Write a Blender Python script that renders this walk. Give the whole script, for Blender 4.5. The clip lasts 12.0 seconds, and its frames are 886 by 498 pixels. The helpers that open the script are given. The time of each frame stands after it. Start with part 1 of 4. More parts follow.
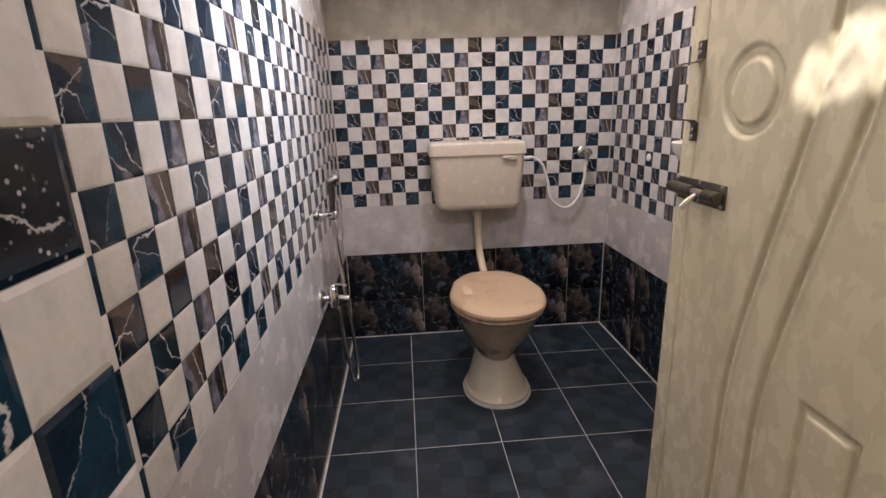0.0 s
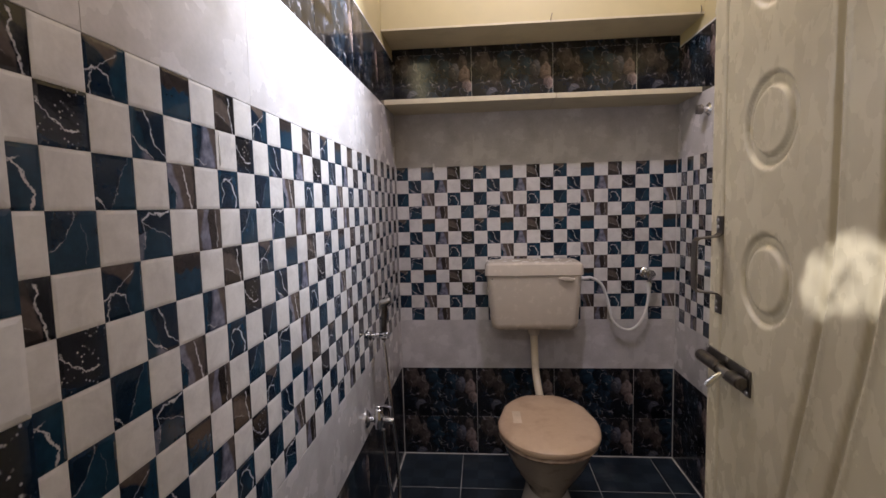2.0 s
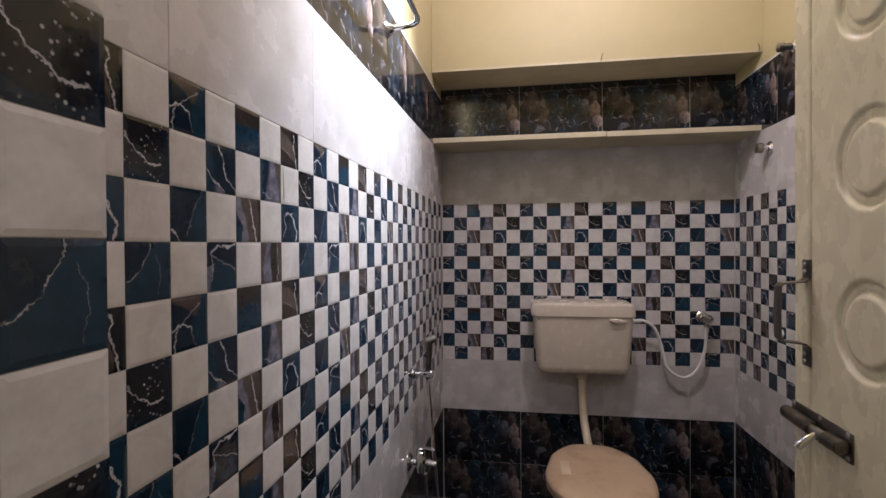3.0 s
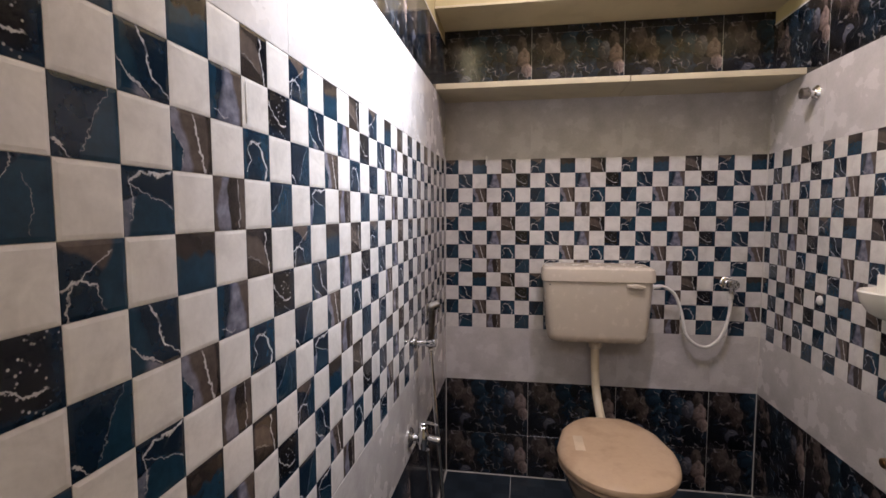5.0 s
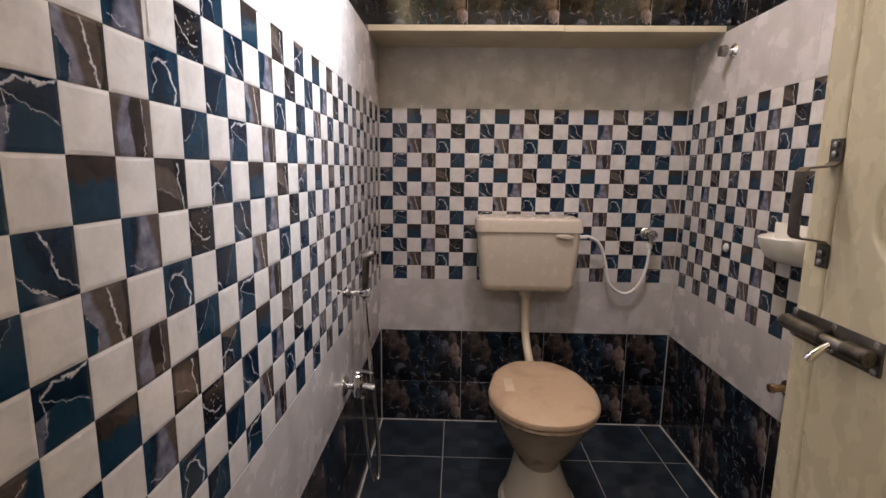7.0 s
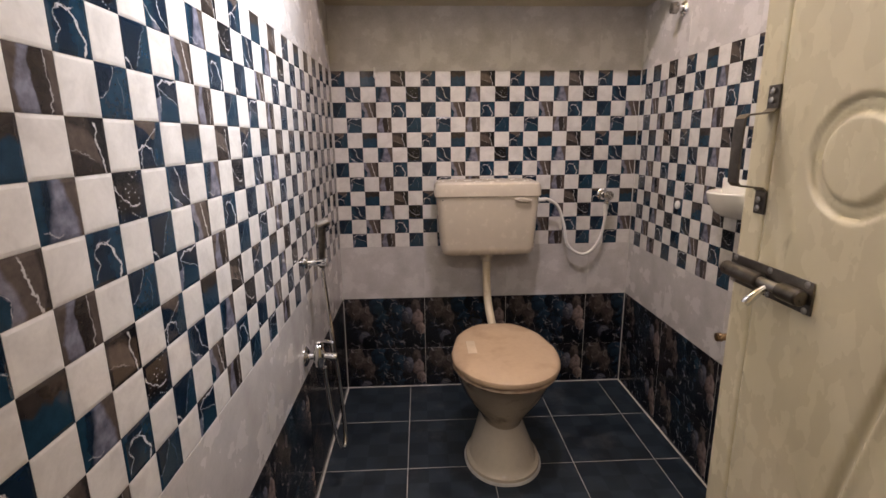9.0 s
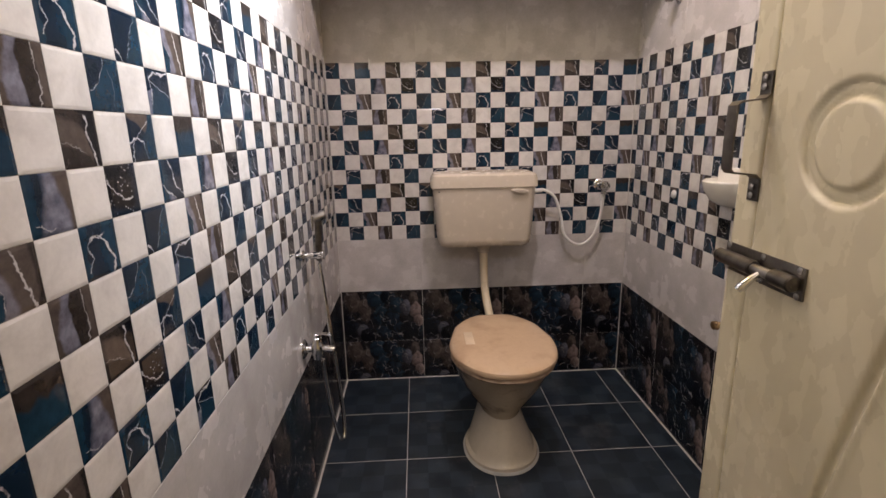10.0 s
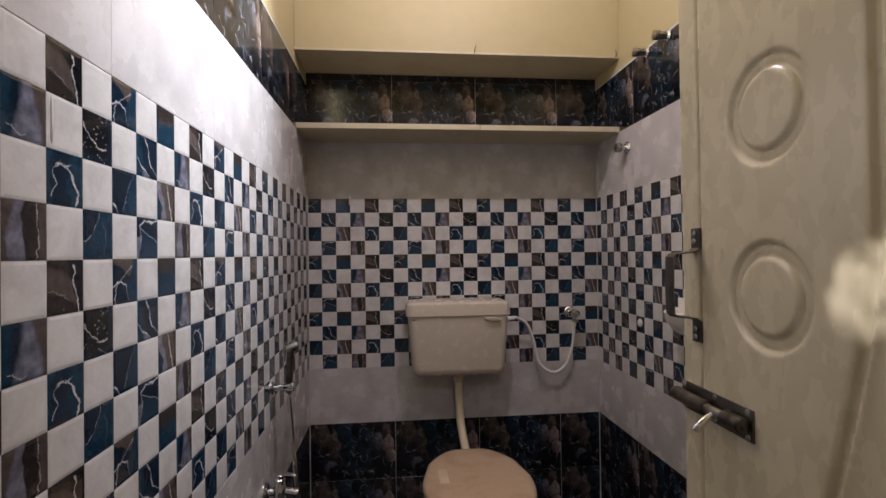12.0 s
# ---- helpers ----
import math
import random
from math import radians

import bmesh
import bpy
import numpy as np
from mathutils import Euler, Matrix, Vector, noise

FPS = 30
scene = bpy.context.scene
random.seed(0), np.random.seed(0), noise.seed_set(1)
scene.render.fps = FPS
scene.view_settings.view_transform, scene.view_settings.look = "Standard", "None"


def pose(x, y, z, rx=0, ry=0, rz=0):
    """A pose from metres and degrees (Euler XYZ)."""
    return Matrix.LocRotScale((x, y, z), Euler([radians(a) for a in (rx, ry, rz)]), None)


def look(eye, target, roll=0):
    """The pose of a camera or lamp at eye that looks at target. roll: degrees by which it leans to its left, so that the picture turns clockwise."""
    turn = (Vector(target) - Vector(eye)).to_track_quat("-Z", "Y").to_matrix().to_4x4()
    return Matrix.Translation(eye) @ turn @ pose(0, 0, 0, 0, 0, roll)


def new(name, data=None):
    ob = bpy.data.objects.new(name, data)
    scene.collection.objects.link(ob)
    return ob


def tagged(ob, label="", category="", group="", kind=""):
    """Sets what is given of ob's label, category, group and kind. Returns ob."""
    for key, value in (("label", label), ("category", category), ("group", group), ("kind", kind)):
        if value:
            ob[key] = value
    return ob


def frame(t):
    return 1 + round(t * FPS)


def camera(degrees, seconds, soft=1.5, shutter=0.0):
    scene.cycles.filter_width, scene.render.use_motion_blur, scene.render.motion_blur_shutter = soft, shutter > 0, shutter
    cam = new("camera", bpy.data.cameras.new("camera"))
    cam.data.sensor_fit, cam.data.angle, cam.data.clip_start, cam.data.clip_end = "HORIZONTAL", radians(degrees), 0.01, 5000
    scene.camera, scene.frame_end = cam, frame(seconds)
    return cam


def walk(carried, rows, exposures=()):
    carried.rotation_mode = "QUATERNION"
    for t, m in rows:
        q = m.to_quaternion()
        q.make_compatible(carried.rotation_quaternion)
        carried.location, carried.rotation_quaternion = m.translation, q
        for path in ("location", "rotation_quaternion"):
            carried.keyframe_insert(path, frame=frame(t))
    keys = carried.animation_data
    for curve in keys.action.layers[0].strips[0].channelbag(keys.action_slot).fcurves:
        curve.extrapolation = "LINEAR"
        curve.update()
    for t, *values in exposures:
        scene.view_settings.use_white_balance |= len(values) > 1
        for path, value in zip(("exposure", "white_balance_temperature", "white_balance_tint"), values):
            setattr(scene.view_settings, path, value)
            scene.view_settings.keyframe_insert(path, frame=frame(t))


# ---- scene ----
cam = camera(84.86, 12.0)
# seconds, eye, then yaw, pitch and roll in degrees
ROWS = [
    (0, 0.3146, -2.3439, 1.1263, -4.20, -15.96, 1.86),
    (0.5, 0.3112, -2.3900, 1.1727, -2.40, -13.78, 2.36),
    (1, 0.3506, -2.3523, 1.2181, -0.02, -9.92, 2.36),
    (1.5, 0.4043, -2.3362, 1.2348, 2.38, -7.16, 2.08),
    (2, 0.4234, -2.3541, 1.2448, 4.87, -4.96, 1.37),
    (2.5, 0.4050, -2.3630, 1.2496, 7.00, -1.59, 0.65),
    (2.7, 0.3977, -2.3560, 1.2481, 8.22, -0.50, 0.69),
    (4.5, 0.3272, -2.2026, 1.2260, 10.61, -2.61, 0.05),
    (5, 0.3420, -2.1646, 1.2090, 9.23, -4.40, 0.14),
    (5.5, 0.3382, -2.1528, 1.1943, 7.22, -6.35, 0.06),
    (6, 0.3275, -2.1555, 1.1915, 5.03, -7.70, -0.29),
    (6.5, 0.3360, -2.1559, 1.1827, 3.03, -8.72, -0.64),
    (7, 0.3452, -2.1538, 1.1780, 1.56, -9.28, -0.67),
    (9, 0.3683, -2.1426, 1.1608, -2.58, -12.83, 0.56),
    (9.5, 0.3698, -2.1426, 1.1574, -2.67, -13.41, 0.96),
    (10, 0.3732, -2.1441, 1.1578, -2.78, -13.71, 1.12),
    (10.5, 0.3748, -2.1452, 1.1677, -2.67, -11.32, 1.06),
    (11, 0.3804, -2.1608, 1.2050, -2.86, -2.12, 0.17),
    (11.5, 0.3794, -2.1593, 1.2057, -3.16, 1.37, 0.31),
    (12, 0.3849, -2.1812, 1.1900, -5.62, 0.51, 0.72),
]
walk(cam, [(t, pose(x, y, z, 90 + pitch, 0, yaw) @ pose(0, 0, 0, 0, 0, -roll)) for t, x, y, z, yaw, pitch, roll in ROWS],
     exposures=[(t, stops, kelvin + 120, 14.0) for t, stops, kelvin in (
         (0, 0.45, 6500), (0.5, 0.34, 6450), (1, 0.14, 6300), (1.5, -0.18, 6300), (2, -0.36, 6300), (2.5, -0.47, 6300), (4.5, -0.24, 6500), (5, -0.02, 6500),
         (5.5, 0.02, 6600), (6, 0.0, 6700), (7, 0.02, 6750), (9, 0.24, 7000), (10, 0.24, 7000), (10.5, 0.15, 6950), (11, -0.44, 6700), (11.5, -0.82, 6600), (12, -0.70, 6550))])

# ---- light ----
world = bpy.data.worlds.new("world")
world.use_nodes = True
world.node_tree.nodes["Background"].inputs[0].default_value = (0.9, 0.93, 1.0, 1)
world.node_tree.nodes["Background"].inputs[1].default_value = 0.02
scene.world = world
BULB = (0.62, -1.00, 2.50)      # the bulb that hangs in the bathroom
BULB_WATTS = 34.0
SPOT, SPOT_AIM = (0.66, -1.12, 2.50), (0.0, -1.10, 1.92)   # unseen ceiling spotlight, added and turned to the left wall to brighten it
SPOT_WATTS = 350.0
HALL_BULB = (0.55, -3.05, 2.36)  # the lamp of the passage outside
HALL_WATTS = 20.5
BEAM, BEAM_AIM = (0.085, -2.025, 1.86), (0.784, -1.832, 1.170)   # unseen small wall spot, added by the doorway to throw a patch on the door
BEAM_WATTS = 62.0

# ---- sizes ----
W, TOP, S = 1.3245, 1.4375, 0.0625      # room width, top of the checkered band, one checker square
FRONT, OUT = -2.095, -2.225            # inner and outer face of the front wall
JAMB, HINGE_X, HINGE_Y = 0.153, 0.782, -2.131
LEFT_PHASE = -1.608                    # a column line of the left wall's checker
CEIL = 2.75
LOFT_Y, LOFT_Z = -0.245, 1.995
TH = 0.0042                            # tiles stand proud of the wall by this


# ---- materials ----
class Nodes:
    def __init__(self, name):
        self.m = bpy.data.materials.new(name)
        self.m.use_nodes = True
        self.t = self.m.node_tree
        self.b = self.t.nodes["Principled BSDF"]

    def n(self, kind, **kw):
        node = self.t.nodes.new(kind)
        for key, value in kw.items():
            if key in node.inputs:
                node.inputs[key].default_value = value
        return node

    def link(self, a, b):
        self.t.links.new(a, b)

    def coord(self, which="UV", scale=1.0, shift=None):
        tc = self.t.nodes.new("ShaderNodeTexCoord")
        mp = self.t.nodes.new("ShaderNodeMapping")
        mp.inputs["Scale"].default_value = (scale, scale, scale)
        if shift is not None:
            mp.inputs["Location"].default_value = shift
        self.link(tc.outputs[which], mp.inputs["Vector"])
        return mp.outputs["Vector"]

    def noise(self, vec, scale, detail=3.0, rough=0.55, distort=0.0):
        nd = self.n("ShaderNodeTexNoise", Scale=scale, Detail=detail, Roughness=rough, Distortion=distort)
        self.link(vec, nd.inputs["Vector"])
        return nd

    def ramp(self, fac, stops):
        r = self.t.nodes.new("ShaderNodeValToRGB")
        el = r.color_ramp.elements
        while len(el) < len(stops):
            el.new(0.5)
        for e, (p, c) in zip(el, stops):
            e.position = p
            e.color = (*c, 1) if len(c) == 3 else (c[0], c[0], c[0], 1)
        self.link(fac, r.inputs["Fac"])
        return r.outputs["Color"]

    def mix(self, fac, a, b, mode="MIX"):
        m = self.t.nodes.new("ShaderNodeMix")
        m.data_type, m.blend_type = "RGBA", mode
        for slot, v in ((m.inputs[0], fac), (m.inputs[6], a), (m.inputs[7], b)):
            if isinstance(v, (int, float)):
                slot.default_value = v
            elif isinstance(v, tuple):
                slot.default_value = (*v, 1)
            else:
                self.link(v, slot)
        return m.outputs[2]

    def math(self, op, a, b=0.0):
        m = self.t.nodes.new("ShaderNodeMath")
        m.operation = op
        for slot, v in ((m.inputs[0], a), (m.inputs[1], b)):
            if isinstance(v, (int, float)):
                slot.default_value = v
            else:
                self.link(v, slot)
        return m.outputs[0]

    def bump(self, height, strength, distance=0.002):
        bp = self.n("ShaderNodeBump", Strength=strength, Distance=distance)
        self.link(height, bp.inputs["Height"])
        self.link(bp.outputs["Normal"], self.b.inputs["Normal"])

    def done(self, color, rough=0.5, metal=0.0, spec=0.5):
        for slot, v in ((self.b.inputs["Base Color"], color), (self.b.inputs["Roughness"], rough)):
            if isinstance(v, (int, float)):
                slot.default_value = v
            elif isinstance(v, tuple):
                slot.default_value = (*v, 1)
            else:
                self.link(v, slot)
        self.b.inputs["Metallic"].default_value = metal
        self.b.inputs["Specular IOR Level"].default_value = spec
        return self.m


def object_random(g):
    return g.t.nodes.new("ShaderNodeObjectInfo").outputs["Random"]


def warped(g, vec, scale, amount):
    """Coordinates pushed about by a noise, for marble."""
    nz = g.noise(vec, scale, 3.0)
    add = g.t.nodes.new("ShaderNodeVectorMath")
    add.operation = "MULTIPLY_ADD"
    g.link(nz.outputs["Color"], add.inputs[0])
    add.inputs[1].default_value = (amount, amount, amount)
    g.link(vec, add.inputs[2])
    return add.outputs[0]


def white_square_material():
    g = Nodes("white_glazed_square")
    vec = g.coord("UV", 1.0)
    rnd = object_random(g)
    off = g.t.nodes.new("ShaderNodeVectorMath")
    off.operation = "MULTIPLY_ADD"
    comb = g.t.nodes.new("ShaderNodeCombineXYZ")
    g.link(rnd, comb.inputs[0])
    g.link(rnd, comb.inputs[1])
    g.link(comb.outputs[0], off.inputs[0])
    off.inputs[1].default_value = (37.0, 19.0, 0)
    g.link(vec, off.inputs[2])
    cloud = g.noise(off.outputs[0], 22.0, 4.0, 0.6, 0.6)
    col = g.ramp(cloud.outputs["Fac"], [(0.25, (0.53, 0.505, 0.485)), (0.55, (0.66, 0.635, 0.61)), (0.8, (0.72, 0.695, 0.67))])
    fine = g.noise(off.outputs[0], 160.0, 3.0)
    dirt = g.ramp(fine.outputs["Fac"], [(0.3, (0.93,)), (0.7, (1.0,))])
    col = g.mix(1.0, col, dirt, "MULTIPLY")
    wave = g.noise(off.outputs[0], 45.0, 2.0)
    g.bump(wave.outputs["Fac"], 0.25, 0.0016)
    return g.done(col, g.ramp(fine.outputs["Fac"], [(0.3, (0.10,)), (0.75, (0.20,))]))


BLUE, NAVY, BROWN, LILAC, BLACK = (0.010, 0.035, 0.062), (0.006, 0.017, 0.034), (0.080, 0.063, 0.055), (0.20, 0.20, 0.255), (0.007, 0.008, 0.011)
UMBER, HAZE = (0.030, 0.024, 0.022), (0.045, 0.075, 0.115)
# Per printed square, in parts of its side, u to the right and v up:
# ground colour; patches (axis, line, side, colour, softness): the part on one side of a line u(v) or v(u);
# veins (axis, line, half width, from, to, strength).
PRINTS = [
    (NAVY, [("u", [(0, 0.95), (0.35, 0.80), (0.7, 0.55), (1, 0.5)], 1, BROWN, 0.10), ("v", [(0, 0.6), (0.5, 0.55), (0.8, 0.75), (1, 0.8)], 1, BLUE, 0.12)],
     [("u", [(0, 0.40), (0.28, 0.50), (0.50, 0.38), (0.62, 0.04)], 0.028, 0.0, 0.62, 0.9), ("u", [(0.25, 0.48), (0.5, 0.70), (0.8, 0.86)], 0.016, 0.25, 0.8, 0.7), ("v", [(0, 0.06), (0.3, 0.10), (0.5, 0.2)], 0.02, 0.0, 0.45, 0.7)]),
    (NAVY, [("v", [(0, 0.34), (0.35, 0.52), (0.7, 0.66), (1, 0.88)], 1, BLUE, 0.03)],
     [("v", [(0, 0.34), (0.35, 0.52), (0.7, 0.66), (1, 0.88)], 0.009, 0.1, 1.0, 0.35), ("u", [(0.0, 0.20), (0.12, 0.17), (0.24, 0.02)], 0.022, 0.0, 0.25, 0.9)]),
    (NAVY, [("u", [(0, 0.42), (0.2, 0.26), (0.45, 0.12), (0.6, 0.0)], -1, LILAC, 0.08), ("v", [(0, 0.3), (0.5, 0.3), (1, 0.1)], -1, BLUE, 0.25)],
     [("v", [(0.12, 0.98), (0.30, 0.66), (0.55, 0.58), (0.75, 0.52), (1, 0.36)], 0.026, 0.1, 1.0, 0.95), ("u", [(0, 0.45), (0.2, 0.27), (0.45, 0.13), (0.62, 0.0)], 0.022, 0.0, 0.6, 0.8)]),
    (BLUE, [("v", [(0, 0.06), (0.3, 0.12), (0.6, 0.24), (1, 0.12)], -1, LILAC, 0.10), ("u", [(0, 0.5), (0.4, 0.62), (0.75, 0.52), (1, 0.42)], 1, NAVY, 0.03)],
     [("u", [(0.1, 0.78), (0.35, 0.93), (0.6, 0.88), (1, 0.97)], 0.028, 0.1, 1.0, 0.9), ("u", [(0.12, 0.74), (0.4, 0.62), (0.75, 0.52), (1, 0.40)], 0.012, 0.1, 1.0, 0.6), ("v", [(0.2, 0.12), (0.5, 0.18), (0.8, 0.10)], 0.014, 0.25, 0.85, 0.6)]),
    (BLUE, [("u", [(0, 0.72), (0.2, 0.64), (0.42, 0.74), (0.6, 0.66), (0.8, 0.78), (1, 0.70)], 1, BROWN, 0.05), ("u", [(0, 0.66), (0.2, 0.55), (0.42, 0.66), (0.6, 0.57), (0.8, 0.70), (1, 0.6)], 1, UMBER, 0.10)], []),
    (BROWN, [("v", [(0, 0.48), (0.5, 0.36), (1, 0.12)], -1, LILAC, 0.14), ("v", [(0, 0.20), (0.35, 0.26), (0.55, 0.10), (0.7, 0.0)], -1, BLUE, 0.05), ("v", [(0, 0.84), (0.5, 0.90), (1, 0.85)], 1, UMBER, 0.08)],
     [("v", [(0, 0.80), (0.3, 0.70), (0.6, 0.62), (1, 0.50)], 0.024, 0.0, 1.0, 0.85), ("v", [(0.1, 0.22), (0.4, 0.26), (0.62, 0.05)], 0.012, 0.1, 0.62, 0.6)]),
    (NAVY, [("v", [(0, 0.18), (0.35, 0.30), (0.7, 0.42), (1, 0.40)], 1, LILAC, 0.16), ("v", [(0, 0.90), (0.4, 0.84), (0.7, 0.72), (1, 0.62)], 1, BROWN, 0.12), ("v", [(0, 0.1), (0.5, 0.16), (1, 0.2)], -1, BLUE, 0.18)],
     [("u", [(0.1, 0.22), (0.4, 0.08), (0.6, 0.12)], 0.014, 0.1, 0.55, 0.5)]),
    (UMBER, [("v", [(0, 0.52), (0.4, 0.44), (0.75, 0.40), (1, 0.48)], -1, LILAC, 0.05), ("v", [(0, 0.16), (0.35, 0.06), (0.6, 0.16), (1, 0.28)], -1, BROWN, 0.08), ("v", [(0, 0.82), (1, 0.78)], 1, BROWN, 0.10)],
     [("v", [(0, 0.74), (0.4, 0.82), (0.7, 0.74), (1, 0.78)], 0.013, 0.0, 1.0, 0.6)]),
    (BROWN, [("u", [(0, 0.45), (0.4, 0.35), (0.8, 0.10)], -1, UMBER, 0.10), ("u", [(0, 0.85), (0.4, 0.80), (0.7, 0.55)], 1, UMBER, 0.12), ("v", [(0, 0.80), (0.4, 0.70), (0.75, 0.62), (1, 0.55)], 1, BLACK, 0.06)],
     [("v", [(0, 0.88), (0.3, 0.78), (0.55, 0.70), (0.8, 0.74), (1, 0.64)], 0.024, 0.0, 0.9, 0.85), ("u", [(0, 0.46), (0.4, 0.36), (0.6, 0.24)], 0.010, 0.0, 0.6, 0.35)]),
    (NAVY, [("v", [(0, 0.15), (0.4, 0.10), (0.8, 0.20)], -1, BLUE, 0.15), ("v", [(0, 0.55), (0.5, 0.5), (1, 0.6)], 1, BLUE, 0.3)],
     [("v", [(0, 0.78), (0.25, 0.86), (0.45, 0.72), (0.62, 0.66), (0.80, 0.44)], 0.028, 0.0, 0.80, 0.95), ("v", [(0.15, 0.10), (0.4, 0.24), (0.6, 0.14), (0.85, 0.36)], 0.018, 0.15, 0.85, 0.8), ("u", [(0.3, 0.80), (0.5, 0.72), (0.7, 0.80)], 0.018, 0.3, 0.66, 0.8)]),
    (BLACK, [("u", [(0, 0.2), (0.5, 0.1), (1, 0.16)], -1, NAVY, 0.12), ("v", [(0, 0.86), (1, 0.8)], 1, NAVY, 0.15)],
     [("u", [(0, 0.72), (0.18, 0.50), (0.4, 0.36), (0.65, 0.28), (0.9, 0.30)], 0.022, 0.0, 0.8, 0.8)]),
    (NAVY, [("v", [(0, 0.70), (0.4, 0.78), (0.8, 0.70), (1, 0.64)], 1, LILAC, 0.12), ("v", [(0, 0.80), (0.5, 0.90), (1, 0.82)], 1, BROWN, 0.12), ("u", [(0, 0.36), (0.3, 0.52), (0.5, 0.86), (0.7, 1.0)], -1, BLUE, 0.05)],
     [("u", [(0, 0.34), (0.28, 0.50), (0.44, 0.80), (0.58, 1.0)], 0.014, 0.0, 0.58, 0.6), ("v", [(0, 0.66), (0.4, 0.74), (0.8, 0.66)], 0.008, 0.1, 0.8, 0.3)]),
]


def dark_square_material(i):
    ground, patches, lines = PRINTS[i]
    g = Nodes("marbled_dark_square")
    flat = g.coord("UV", 16.0)
    seed = g.coord("UV", 16.0, (3.7 * i + 1.3, 2.1 * i + 0.4, 1.9 * i))

    def pushed(scale, amount):
        nz = g.noise(seed, scale, 3.0, 0.6)
        sub = g.t.nodes.new("ShaderNodeVectorMath")
        sub.operation = "MULTIPLY_ADD"
        g.link(nz.outputs["Color"], sub.inputs[0])
        sub.inputs[1].default_value = (amount, amount, amount)
        sub.inputs[2].default_value = (-amount / 2, -amount / 2, 0)
        add = g.t.nodes.new("ShaderNodeVectorMath")
        g.link(sub.outputs[0], add.inputs[0])
        g.link(flat, add.inputs[1])
        sep = g.t.nodes.new("ShaderNodeSeparateXYZ")
        g.link(add.outputs[0], sep.inputs[0])
        return sep.outputs[0], sep.outputs[1]

    wide, tight = pushed(4.0, 0.16), pushed(7.0, 0.20)

    def off_line(axis, line, uv):
        """How far a point lies from a line u(v) or v(u)."""
        along, across = (uv[1], uv[0]) if axis == "v" else (uv[0], uv[1])
        return along, g.math("SUBTRACT", across, g.ramp(along, [(p, (c,)) for p, c in line]))

    def span(value, lo, hi):
        mr = g.n("ShaderNodeMapRange")
        mr.interpolation_type = "SMOOTHSTEP"
        g.link(value, mr.inputs["Value"])
        mr.inputs["From Min"].default_value, mr.inputs["From Max"].default_value = lo, hi
        return mr.outputs["Result"]

    col = g.mix(0.0, ground, ground)
    cloud = g.noise(seed, 2.2, 4.0, 0.6)
    for axis, line, side, color, soft in patches:
        _, d = off_line(axis, line, wide)
        fac = span(d, -soft / 2, soft / 2) if side > 0 else span(d, soft / 2, -soft / 2)
        if color is LILAC:
            fac = g.math("MULTIPLY", fac, g.ramp(cloud.outputs["Fac"], [(0.30, (0.35,)), (0.62, (1.0,))]))
        col = g.mix(fac, col, color)
    tone = g.noise(seed, 3.6, 5.0, 0.65)
    col = g.mix(1.0, col, g.ramp(tone.outputs["Fac"], [(0.25, (0.60,)), (0.75, (1.35,))]), "MULTIPLY")
    broken = g.noise(seed, 5.0, 3.0)
    gaps = g.ramp(broken.outputs["Fac"], [(0.30, (0.25,)), (0.50, (1.0,))])
    for axis, line, half, lo, hi, strength in lines:
        along, d = off_line(axis, line, tight)
        fac = span(g.math("ABSOLUTE", d), half * 1.25, half * 0.35)
        fac = g.math("MULTIPLY", fac, g.math("MULTIPLY", span(along, lo - 0.02, lo + 0.03), span(along, hi + 0.02, hi - 0.06)))
        fac = g.math("MULTIPLY", fac, g.math("MULTIPLY", gaps, strength))
        col = g.mix(fac, col, (0.56, 0.54, 0.545))
    if ground is BLACK:
        dots = g.n("ShaderNodeTexVoronoi", Scale=11.0)
        g.link(seed, dots.inputs["Vector"])
        patch = g.ramp(cloud.outputs["Fac"], [(0.46, (0,)), (0.56, (0.8,))])
        col = g.mix(g.math("MULTIPLY", g.ramp(dots.outputs["Distance"], [(0.14, (1,)), (0.26, (0,))]), patch), col, (0.45, 0.43, 0.42))
    metres = g.coord("UV", 1.0, (0.37 * i, 0.21 * i, 0))
    wave = g.noise(metres, 45.0, 2.0)
    g.bump(wave.outputs["Fac"], 0.22, 0.0016)
    fine = g.noise(metres, 260.0, 2.0)
    return g.done(col, g.ramp(fine.outputs["Fac"], [(0.35, (0.07,)), (0.75, (0.16,))]))


def light_tile_material():
    g = Nodes("cloudy_grey_tile")
    vec = g.coord("UV", 1.0)
    w = warped(g, vec, 6.0, 0.06)
    a = g.noise(w, 9.0, 4.0, 0.55)
    col = g.ramp(a.outputs["Fac"], [(0.28, (0.43, 0.405, 0.39)), (0.5, (0.53, 0.505, 0.495)), (0.72, (0.61, 0.585, 0.575))])
    b = g.noise(vec, 120.0, 3.0)
    col = g.mix(1.0, col, g.ramp(b.outputs["Fac"], [(0.3, (0.94,)), (0.7, (1.03,))]), "MULTIPLY")
    wave = g.noise(vec, 16.0, 2.0)
    g.bump(wave.outputs["Fac"], 0.12, 0.002)
    return g.done(col, g.ramp(a.outputs["Fac"], [(0.3, (0.22,)), (0.75, (0.32,))]))


